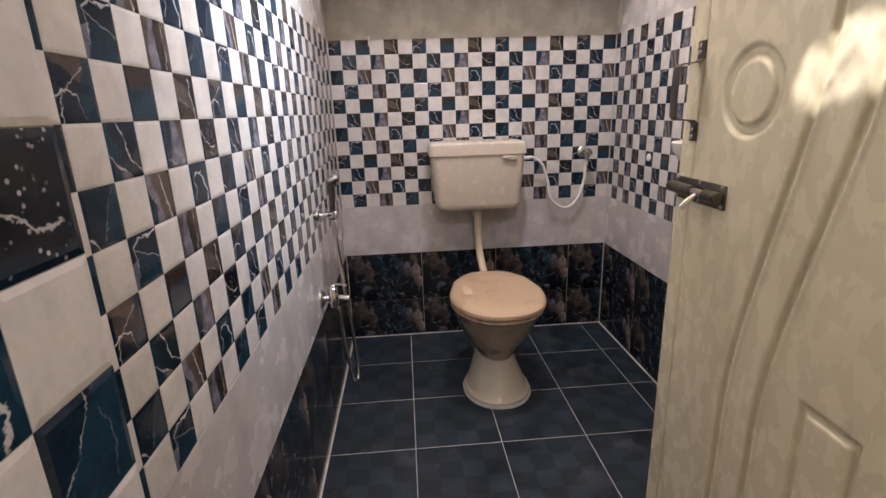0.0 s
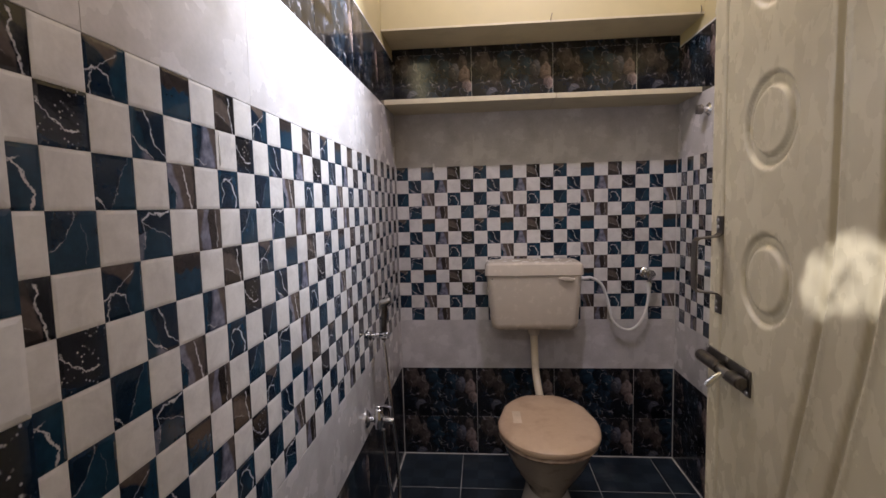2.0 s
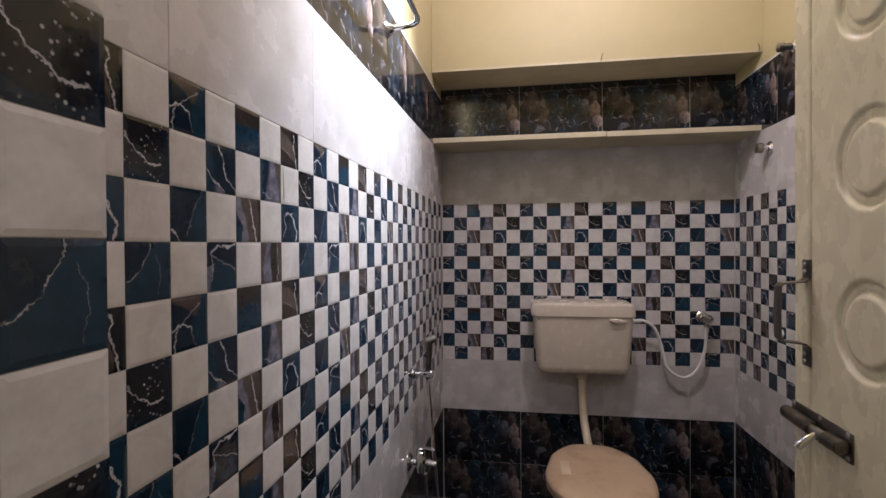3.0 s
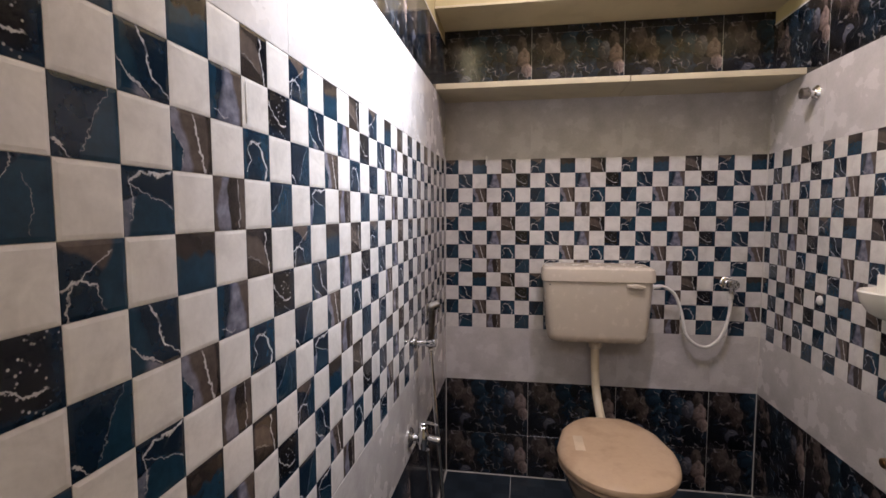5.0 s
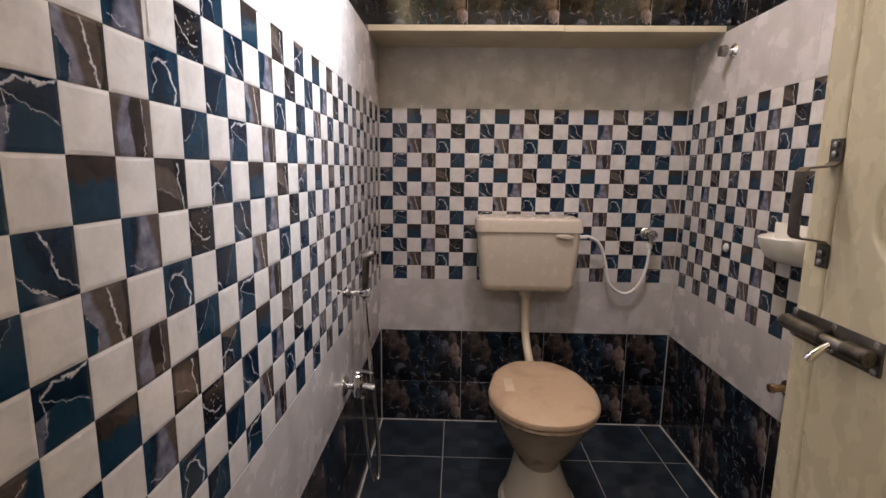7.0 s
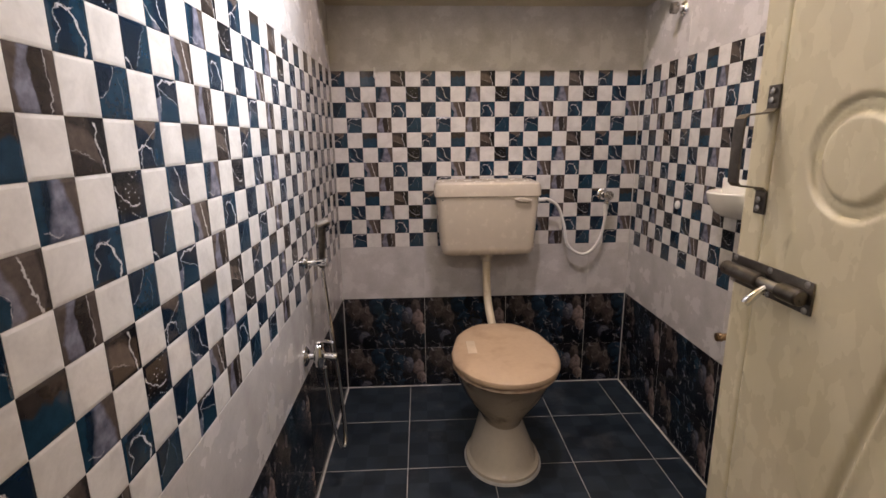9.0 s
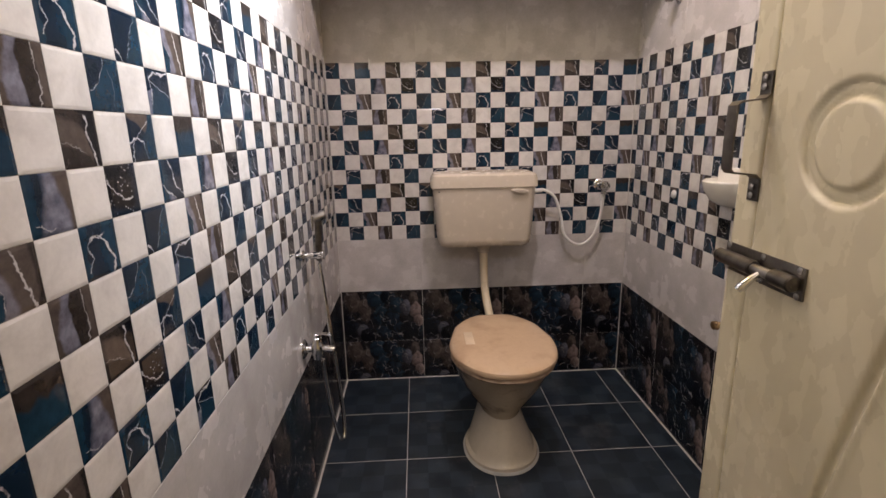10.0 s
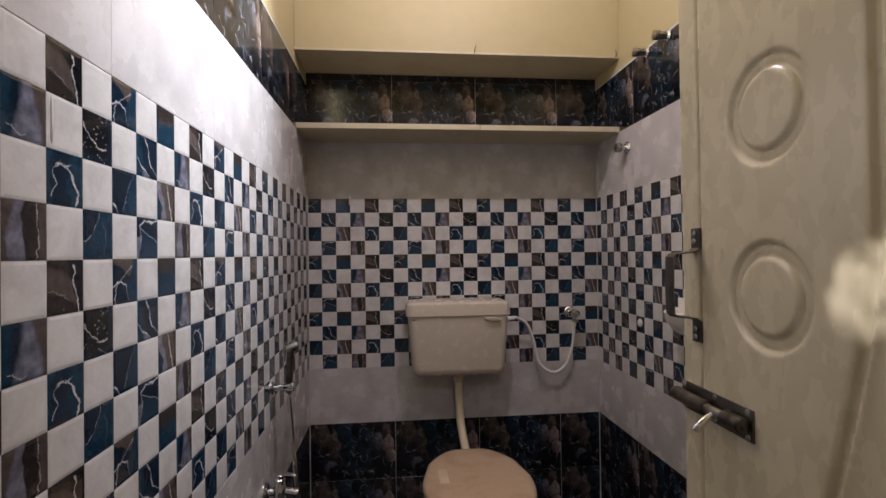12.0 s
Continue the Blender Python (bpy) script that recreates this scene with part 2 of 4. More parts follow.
# rounded leaves of the agate print, in parts of the tile, painted over one another: centre, half size, colour
AGATE_LEAVES = [
    ((0.15, 0.82), (0.10, 0.22), (0.062, 0.049, 0.044)),
    ((0.29, 0.62), (0.08, 0.26), (0.062, 0.049, 0.044)),
    ((0.26, 0.22), (0.07, 0.12), (0.060, 0.062, 0.078)),
    ((0.09, 0.30), (0.11, 0.24), (0.003, 0.0045, 0.008)),
    ((0.34, 0.12), (0.12, 0.16), (0.003, 0.0045, 0.008)),
    ((0.44, 0.84), (0.12, 0.18), (0.010, 0.023, 0.037)),
    ((0.58, 0.88), (0.10, 0.16), (0.006, 0.012, 0.020)),
    ((0.49, 0.50), (0.10, 0.20), (0.010, 0.023, 0.037)),
    ((0.61, 0.40), (0.11, 0.24), (0.006, 0.012, 0.020)),
    ((0.69, 0.70), (0.09, 0.17), (0.010, 0.023, 0.037)),
    ((0.50, 0.16), (0.11, 0.15), (0.006, 0.012, 0.020)),
    ((0.70, 0.20), (0.09, 0.20), (0.006, 0.012, 0.020)),
    ((0.80, 0.66), (0.07, 0.16), (0.060, 0.062, 0.078)),
    ((0.90, 0.82), (0.07, 0.14), (0.062, 0.049, 0.044)),
    ((0.92, 0.62), (0.07, 0.16), (0.165, 0.125, 0.115)),
    ((0.95, 0.40), (0.06, 0.13), (0.165, 0.125, 0.115)),
    ((0.84, 0.20), (0.12, 0.18), (0.003, 0.0045, 0.008)),
    ((0.99, 0.14), (0.06, 0.14), (0.006, 0.012, 0.020)),
]


def agate_material():
    """Printed agate, 375 by 250 mm: navy leaves among brown and pinkish rippled stone, with thin pale veins."""
    g = Nodes("dark_agate_tile")
    vec = g.coord("UV", 1.0)
    w = warped(g, warped(g, vec, 13.0, 0.036), 40.0, 0.009)
    mp = g.t.nodes.new("ShaderNodeMapping")
    mp.vector_type = "TEXTURE"
    mp.inputs["Location"].default_value = (0.022, 0.022, 0)
    mp.inputs["Scale"].default_value = (0.375, 0.25, 1)
    g.link(w, mp.inputs["Vector"])
    col = g.mix(0.0, (0.016, 0.015, 0.017), (0.016, 0.015, 0.017))
    for centre, half, color in AGATE_LEAVES:
        at = g.t.nodes.new("ShaderNodeMapping")
        at.vector_type = "TEXTURE"
        at.inputs["Location"].default_value = (*centre, 0)
        at.inputs["Scale"].default_value = (*half, 1000)
        g.link(mp.outputs["Vector"], at.inputs["Vector"])
        ln = g.t.nodes.new("ShaderNodeVectorMath")
        ln.operation = "LENGTH"
        g.link(at.outputs["Vector"], ln.inputs[0])
        inside = g.n("ShaderNodeMapRange")
        g.link(ln.outputs["Value"], inside.inputs["Value"])
        inside.inputs["From Min"].default_value, inside.inputs["From Max"].default_value = 1.05, 0.92
        dot = g.t.nodes.new("ShaderNodeVectorMath")
        dot.operation = "DOT_PRODUCT"
        dot.inputs[1].default_value = (0.62, 0.56, 0)
        g.link(at.outputs["Vector"], dot.inputs[0])
        lean = g.n("ShaderNodeMapRange")
        g.link(dot.outputs["Value"], lean.inputs["Value"])
        lean.inputs["From Min"].default_value, lean.inputs["From Max"].default_value = -0.75, 0.85
        dark, pale = tuple(0.35 * c for c in color), tuple(1.9 * c + 0.006 for c in color)
        col = g.mix(inside.outputs["Result"], col, g.mix(lean.outputs["Result"], dark, pale))
    swirl = g.noise(w, 34.0, 4.0, 0.6, 0.9)
    col = g.mix(1.0, col, g.ramp(swirl.outputs["Fac"], [(0.34, (0.5,)), (0.52, (0.95,)), (0.68, (1.5,))]), "MULTIPLY")
    broken = g.noise(vec, 24.0, 3.0)
    some = g.ramp(broken.outputs["Fac"], [(0.46, (0,)), (0.58, (1,))])
    rid = g.noise(warped(g, vec, 40.0, 0.014), 17.0, 2.0, 0.5)
    away = g.math("ABSOLUTE", g.math("SUBTRACT", rid.outputs["Fac"], 0.5))
    line = g.ramp(away, [(0.0, (0.7,)), (0.008, (0.35,)), (0.020, (0,))])
    col = g.mix(g.mix(1.0, line, some, "MULTIPLY"), col, (0.30, 0.28, 0.285))
    wave = g.noise(vec, 20.0, 2.0)
    g.bump(wave.outputs["Fac"], 0.15, 0.002)
    fine = g.noise(vec, 200.0, 2.0)
    return g.done(col, g.ramp(fine.outputs["Fac"], [(0.35, (0.12,)), (0.75, (0.22,))]))


def floor_tile_material():
    g = Nodes("navy_floor_tile")
    vec = g.coord("UV", 1.0)
    ch = g.n("ShaderNodeTexChecker", Scale=1 / 0.075)
    g.link(g.coord("UV", 1.0, (0.0, 0.0, 0.01)), ch.inputs["Vector"])
    ch.inputs["Color1"].default_value = (0.009, 0.0165, 0.026, 1)
    ch.inputs["Color2"].default_value = (0.018, 0.029, 0.041, 1)
    rnd = object_random(g)
    comb = g.t.nodes.new("ShaderNodeCombineXYZ")
    g.link(rnd, comb.inputs[2])
    off = g.t.nodes.new("ShaderNodeVectorMath")
    off.operation = "MULTIPLY_ADD"
    g.link(comb.outputs[0], off.inputs[0])
    off.inputs[1].default_value = (1, 1, 40.0)
    g.link(vec, off.inputs[2])
    cloud = g.noise(off.outputs[0], 9.0, 4.0, 0.6)
    col = g.mix(1.0, ch.outputs["Color"], g.ramp(cloud.outputs["Fac"], [(0.3, (0.6,)), (0.7, (1.35,))]), "MULTIPLY")
    dust = g.noise(off.outputs[0], 5.0, 5.0, 0.65)
    col = g.mix(g.ramp(dust.outputs["Fac"], [(0.58, (0,)), (0.80, (0.20,))]), col, (0.30, 0.29, 0.28))
    speck = g.n("ShaderNodeTexVoronoi", Scale=55.0)
    g.link(off.outputs[0], speck.inputs["Vector"])
    col = g.mix(g.ramp(speck.outputs["Distance"], [(0.0, (0.55,)), (0.06, (0,))]), col, (0.32, 0.31, 0.29))
    fine = g.noise(vec, 300.0, 3.0)
    g.bump(fine.outputs["Fac"], 0.10, 0.001)
    return g.done(col, g.ramp(cloud.outputs["Fac"], [(0.3, (0.34,)), (0.7, (0.5,))]))


def plain(name, color, rough=0.5, metal=0.0, vary=0.12, scale=14.0, fine=140.0, bump=0.06, which="Object", spec=0.5):
    g = Nodes(name)
    vec = g.coord(which, 1.0)
    a = g.noise(vec, scale, 4.0, 0.6)
    b = g.noise(vec, fine, 3.0)
    lo, hi = tuple(c * (1 - vary) for c in color), tuple(min(1, c * (1 + vary)) for c in color)
    col = g.ramp(a.outputs["Fac"], [(0.3, lo), (0.7, hi)])
    g.bump(b.outputs["Fac"], bump, 0.001)
    r = g.ramp(a.outputs["Fac"], [(0.3, (max(0.03, rough * 0.8),)), (0.7, (min(1, rough * 1.2),))])
    return g.done(col, r, metal, spec)


def stained(name, color, stain, rough, lo=0.5, hi=0.9, scale=5.0, amount=0.6, specks=0.3, stretch=1.0):
    """Paint or plastic with soft uneven stains of their own shape."""
    g = Nodes(name)
    vec = g.coord("Object", 1.0)
    if stretch != 1.0:
        mp = g.t.nodes.new("ShaderNodeMapping")
        mp.inputs["Scale"].default_value = (1, 1, stretch)
        g.link(vec, mp.inputs["Vector"])
        vec = mp.outputs["Vector"]
    a = g.noise(vec, scale, 5.0, 0.55)
    b = g.noise(vec, scale * 6.5, 3.0, 0.5)
    f = g.noise(vec, 220.0, 2.0)
    fac = g.ramp(a.outputs["Fac"], [(lo, (0,)), (hi, (amount,))])
    col = g.mix(fac, color, stain)
    col = g.mix(1.0, col, g.ramp(b.outputs["Fac"], [(0.2, (0.955,)), (0.8, (1.03,))]), "MULTIPLY")
    if specks:
        small = g.noise(vec, scale * 9.0, 2.0)
        col = g.mix(g.ramp(small.outputs["Fac"], [(0.66, (0,)), (0.84, (specks,))]), col, stain)
    g.bump(f.outputs["Fac"], 0.05, 0.0008)
    return g.done(col, g.ramp(b.outputs["Fac"], [(0.2, (rough * 0.9,)), (0.8, (rough * 1.12,))]))


WHITE_SQ = white_square_material()
DARK_SQ = [dark_square_material(i) for i in range(12)]
LIGHT_TILE = light_tile_material()
AGATE = agate_material()
FLOOR_TILE = floor_tile_material()
GROUT = plain("pale_grout", (0.50, 0.48, 0.45), 0.85, vary=0.18, fine=400.0, bump=0.3)
YELLOW = stained("yellow_wall_paint", (0.44, 0.375, 0.20), (0.39, 0.33, 0.175), 0.6, 0.5, 0.8, 2.5, 0.4)
CREAM_PAINT = stained("cream_shelf_paint", (0.52, 0.46, 0.32), (0.33, 0.28, 0.18), 0.5, 0.5, 0.75, 7.0, 0.5)
CEILING_PAINT = plain("white_ceiling_paint", (0.75, 0.73, 0.66), 0.8)
HALL_PAINT = plain("hall_wall_paint", (0.66, 0.58, 0.36), 0.7)
HALL_FLOOR = plain("hall_floor_tile", (0.42, 0.39, 0.34), 0.35)
DOOR_PAINT = stained("cream_door_enamel", (0.68, 0.605, 0.44), (0.33, 0.265, 0.165), 0.27, 0.50, 0.80, 5.0, 0.34, 0.42, 0.6)
CHROME = plain("chrome", (0.72, 0.72, 0.72), 0.12, 1.0, vary=0.08)
STEEL = plain("worn_steel", (0.36, 0.34, 0.32), 0.30, 1.0, vary=0.25, scale=40.0)
DARK_STEEL = plain("dark_oxidised_steel", (0.15, 0.135, 0.12), 0.34, 1.0, vary=0.35, scale=50.0)
CERAMIC = stained("cream_sanitary_ceramic", (0.64, 0.565, 0.45), (0.40, 0.32, 0.23), 0.16, 0.6, 0.8, 9.0, 0.5)
TANK_PLASTIC = stained("ivory_cistern_plastic", (0.60, 0.53, 0.435), (0.50, 0.43, 0.34), 0.26, 0.5, 0.9, 5.0, 0.12, 0.0)
LID_PLASTIC = stained("tan_wrapped_lid", (0.55, 0.395, 0.26), (0.25, 0.14, 0.08), 0.11, 0.50, 0.80, 9.0, 0.50, 0.4)
SEAT_WRAP = stained("grimy_wrapped_seat", (0.46, 0.33, 0.23), (0.09, 0.05, 0.03), 0.12, 0.48, 0.66, 14.0, 0.7, 0.6)
BOWL_WRAP = stained("grimy_wrapped_bowl", (0.43, 0.345, 0.25), (0.09, 0.055, 0.035), 0.12, 0.50, 0.68, 10.0, 0.75, 0.5)
TAPE = plain("pale_tape", (0.62, 0.49, 0.35), 0.16)
WHITE_PLASTIC = plain("white_plastic", (0.74, 0.73, 0.70), 0.25, vary=0.05)
PIPE_PLASTIC = plain("ivory_pipe_plastic", (0.62, 0.53, 0.38), 0.32, vary=0.08)
SOAP_WHITE = plain("white_ceramic", (0.80, 0.77, 0.70), 0.10, vary=0.04)
BLACK_PLASTIC = plain("black_rubber", (0.02, 0.02, 0.02), 0.5)
BRASS = plain("tarnished_brass", (0.45, 0.30, 0.16), 0.3, 1.0, vary=0.25)
INK = plain("dark_print", (0.06, 0.06, 0.07), 0.5)


def glow(name, color, strength):
    g = Nodes(name)
    g.b.inputs["Emission Color"].default_value = (*color, 1)
    g.b.inputs["Emission Strength"].default_value = strength
    return g.done((0.9, 0.9, 0.88), 0.4)


# ---- mesh helpers ----
def mesh_object(name, bm, material, parent=None, label="", smooth=False, angle=None):
    me = bpy.data.meshes.new(name)
    bm.normal_update()
    bm.to_mesh(me)
    bm.free()
    me.materials.append(material)
    if smooth:
        for p in me.polygons:
            p.use_smooth = True
        if angle:
            me.set_sharp_from_angle(angle=radians(angle))
    ob = new(name, me)
    if parent is not None:
        ob.parent = parent
    if label:
        tagged(ob, label)
    return ob


def part(name, bm, material, parent, label="", smooth=True, angle=35):
    return mesh_object(name, bm, material, parent, label, smooth, angle)


def thing(name, label, category, at=(0, 0, 0), group="", kind=""):
    ob = new(name)
    ob.empty_display_size = 0.05
    ob.location = at
    return tagged(ob, label, category, group, kind)


def add_box(bm, a, b, bevel=0.0, seg=2):
    r = bmesh.ops.create_cube(bm, size=1)
    for v in r["verts"]:
        v.co = [(a[i] + b[i]) / 2 + v.co[i] * (b[i] - a[i]) for i in range(3)]
    if bevel:
        es = list({e for v in r["verts"] for e in v.link_edges})
        bmesh.ops.bevel(bm, geom=es, offset=bevel, segments=seg, affect="EDGES", profile=0.6)
    return bm


def box(a, b, bevel=0.0, seg=2):
    return add_box(bmesh.new(), a, b, bevel, seg)


def add_tube(bm, pts, radius, sides=14, caps=True):
    """A round tube along points; radius a number or one per point."""
    pts = [Vector(p) for p in pts]
    rad = radius if isinstance(radius, (list, tuple)) else [radius] * len(pts)
    rings, side = [], None
    for i, p in enumerate(pts):
        d = (pts[min(i + 1, len(pts) - 1)] - pts[max(i - 1, 0)]).normalized()
        if side is None:
            side = d.orthogonal().normalized()
        side = (side - d * side.dot(d)).normalized()
        up = d.cross(side)
        rings.append([bm.verts.new(p + (side * math.cos(a) + up * math.sin(a)) * rad[i]) for a in (2 * math.pi * k / sides for k in range(sides))])
    for r0, r1 in zip(rings, rings[1:]):
        for k in range(sides):
            bm.faces.new((r0[k], r0[(k + 1) % sides], r1[(k + 1) % sides], r1[k]))
    if caps:
        bm.faces.new(rings[0][::-1])
        bm.faces.new(rings[-1])
    return bm


def tube(pts, radius, sides=14, caps=True):
    return add_tube(bmesh.new(), pts, radius, sides, caps)


def lathe_along(start, direction, profile, sides=20):
    """A turned piece: profile is (distance along, radius)."""
    d = Vector(direction).normalized()
    return tube([Vector(start) + d * t for t, _ in profile], [max(r, 0.0004) for _, r in profile], sides)


def curve_points(ctrl, n=24):
    """A smooth line through control points."""
    c = [Vector(p) for p in ctrl]
    c = [c[0] * 2 - c[1]] + c + [c[-1] * 2 - c[-2]]
    out = []
    for i in range(1, len(c) - 2):
        for k in range(n):
            t = k / n
            p0, p1, p2, p3 = c[i - 1:i + 3]
            out.append(0.5 * ((2 * p1) + (p2 - p0) * t + (2 * p0 - 5 * p1 + 4 * p2 - p3) * t * t + (3 * p1 - p0 - 3 * p2 + p3) * t ** 3))
    return out + [c[-2]]


def loft(rings, cap_bottom=True, cap_top=True):
    bm = bmesh.new()
    vs = [[bm.verts.new(p) for p in ring] for ring in rings]
    n = len(vs[0])
    for r0, r1 in zip(vs, vs[1:]):
        for k in range(n):
            bm.faces.new((r0[k], r0[(k + 1) % n], r1[(k + 1) % n], r1[k]))
    if cap_bottom:
        bm.faces.new(vs[0][::-1])
    if cap_top:
        bm.faces.new(vs[-1])
    return bm


# ---- structure: slabs ----
def slab(name, a, b, material, label):
    ob = mesh_object(name, box(a, b), material)
    tagged(ob, label, "wall", kind="structure")
    return ob


wall_left = slab("wall_left", (-0.115, OUT, -0.1), (0, 0.115, CEIL), YELLOW, "yellow painted wall tiled to head height in checkers")
wall_back = slab("wall_back", (0, 0, -0.1), (W, 0.115, CEIL), YELLOW, "bathroom end wall with checkered and marbled tiles")
wall_right = slab("wall_right", (W, OUT, -0.1), (W + 0.115, 0.115, CEIL), YELLOW, "yellow painted wall tiled to head height in checkers")
wall_front_a = slab("wall_front_1", (0, OUT, -0.1), (JAMB - TH, FRONT, CEIL), YELLOW, "front wall stub beside the doorway, tiled jamb")
slab("wall_front_2", (0.814, OUT, -0.1), (W, FRONT, CEIL), YELLOW, "front wall beside the door hinges, yellow paint")
slab("wall_front_3", (JAMB - TH, OUT, 2.06), (0.814, FRONT, CEIL), YELLOW, "wall over the bathroom doorway, yellow paint")
tagged(mesh_object("ceiling", box((-0.115, OUT, CEIL), (W + 0.115, 0.115, CEIL + 0.1)), CEILING_PAINT), "white painted bathroom ceiling", "ceiling", kind="structure")
floor = mesh_object("floor", box((0, OUT, -0.1), (W, 0, -0.0010)), GROUT)
tagged(floor, "navy blue square floor tiles with pale grout lines", "floor", kind="structure")
# the passage outside
tagged(mesh_object("hall_floor", box((-0.8, -3.9, -0.1), (2.1, OUT, -0.006)), HALL_FLOOR), "plain passage floor outside the bathroom", "floor", kind="structure")
slab("wall_hall_1", (-0.9, -3.9, -0.1), (-0.8, OUT, CEIL), HALL_PAINT, "plain cream passage wall outside the bathroom")
slab("wall_hall_2", (2.1, -3.9, -0.1), (2.2, OUT, CEIL), HALL_PAINT, "plain cream passage wall outside the bathroom")
slab("wall_hall_3", (-0.9, -4.0, -0.1), (2.2, -3.9, CEIL), HALL_PAINT, "plain cream passage wall facing the bathroom")
slab("wall_hall_4", (-0.8, OUT, -0.1), (-0.115, OUT + 0.1, CEIL), HALL_PAINT, "plain cream passage wall beside the bathroom")
slab("wall_hall_5", (W + 0.115, OUT, -0.1), (2.1, OUT + 0.1, CEIL), HALL_PAINT, "plain cream passage wall beside the bathroom")
tagged(mesh_object("hall_ceiling", box((-0.9, -4.0, CEIL), (2.2, OUT, CEIL + 0.1)), CEILING_PAINT), "white painted passage ceiling", "ceiling", kind="structure")

# the loft over the end wall, with its shelf below
loft_block = mesh_object("loft_wall", box((0, LOFT_Y, LOFT_Z + 0.004), (W, 0, CEIL), 0.003), YELLOW)
tagged(loft_block, "yellow painted loft front over the end wall", "wall", kind="structure")
part("loft_soffit", box((0.001, LOFT_Y + 0.004, LOFT_Z), (W - 0.001, -0.001, LOFT_Z + 0.006)), CREAM_PAINT, loft_block)
part("loft_edge", box((0.0, LOFT_Y - 0.004, LOFT_Z - 0.001), (W, LOFT_Y + 0.006, LOFT_Z + 0.008), 0.002), CREAM_PAINT, loft_block)

# ---- lamps ----
def bulb_lamp(at, drop_from, watts, color, label):
    base = thing("pendant_bulb", label, "lamp", (at[0], at[1], drop_from))
    top = drop_from - at[2]
    rings = []
    for k in range(1, 12):
        a = math.pi * k / 12
        r, z = 0.026 * math.sin(a), -top + 0.058 - 0.022 * math.cos(a)
        rings.append([(r * math.cos(b), r * math.sin(b), z) for b in (2 * math.pi * j / 20 for j in range(20))])
    part("bulb", loft(rings), glow("lit_bulb_glass", color, 30.0), base, "glowing white bulb")
    lamp = new("bulb_light", bpy.data.lights.new("bulb_light", "POINT"))
    lamp.data.energy, lamp.data.color, lamp.data.shadow_soft_size = watts, color, 0.028
    lamp.location = at
    part("holder", lathe_along((0, 0, -top + 0.076), (0, 0, 1), [(0, 0.014), (0.005, 0.018), (0.03, 0.018), (0.045, 0.010), (0.05, 0.004)]), WHITE_PLASTIC, base)
    part("cord", tube([(0, 0, -top + 0.115), (0, 0, 0)], 0.003, 8), WHITE_PLASTIC, base)
    part("rose", lathe_along((0, 0, -0.022), (0, 0, 1), [(0, 0.012), (0.004, 0.03), (0.02, 0.036), (0.022, 0.036)]), WHITE_PLASTIC, base)
    return base


bulb_lamp(BULB, CEIL, BULB_WATTS, (1.03, 0.94, 1.09), "bare white bulb hanging from the bathroom ceiling")
bulb_lamp(HALL_BULB, CEIL, HALL_WATTS, (0.98, 0.96, 1.14), "bare warm bulb hanging in the passage")

# Out-of-view fitting, made up for the bright zone high on the left wall.
def spotlight(at, aim, watts, color):
    base = thing("added_wall_spot", "unseen white ceiling spotlight added to brighten the tiled wall", "lamp", (at[0], at[1], CEIL))
    d = (Vector(aim) - Vector(at)).normalized()
    c = Vector((0, 0, at[2] - CEIL))
    part("mount", lathe_along((0, 0, -0.02), (0, 0, 1), [(0, 0.02), (0.004, 0.038), (0.02, 0.04)]), WHITE_PLASTIC, base)
    part("stem", tube([(0, 0, -0.015), c - d * 0.06], 0.007, 10), WHITE_PLASTIC, base)
    part("head", lathe_along(c - d * 0.10, d, [(0, 0.016), (0.01, 0.030), (0.06, 0.036), (0.085, 0.045), (0.09, 0.044), (0.088, 0.038), (0.07, 0.03)], 24), WHITE_PLASTIC, base)
    lamp = new("spot_light", bpy.data.lights.new("spot_light", "SPOT"))
    lamp.data.energy, lamp.data.color, lamp.data.shadow_soft_size = watts, color, 0.03
    lamp.data.spot_size, lamp.data.spot_blend = radians(72), 1.0
    lamp.matrix_world = look(at, aim)
    return base


spotlight(SPOT, SPOT_AIM, SPOT_WATTS, (0.88, 0.96, 1.08))



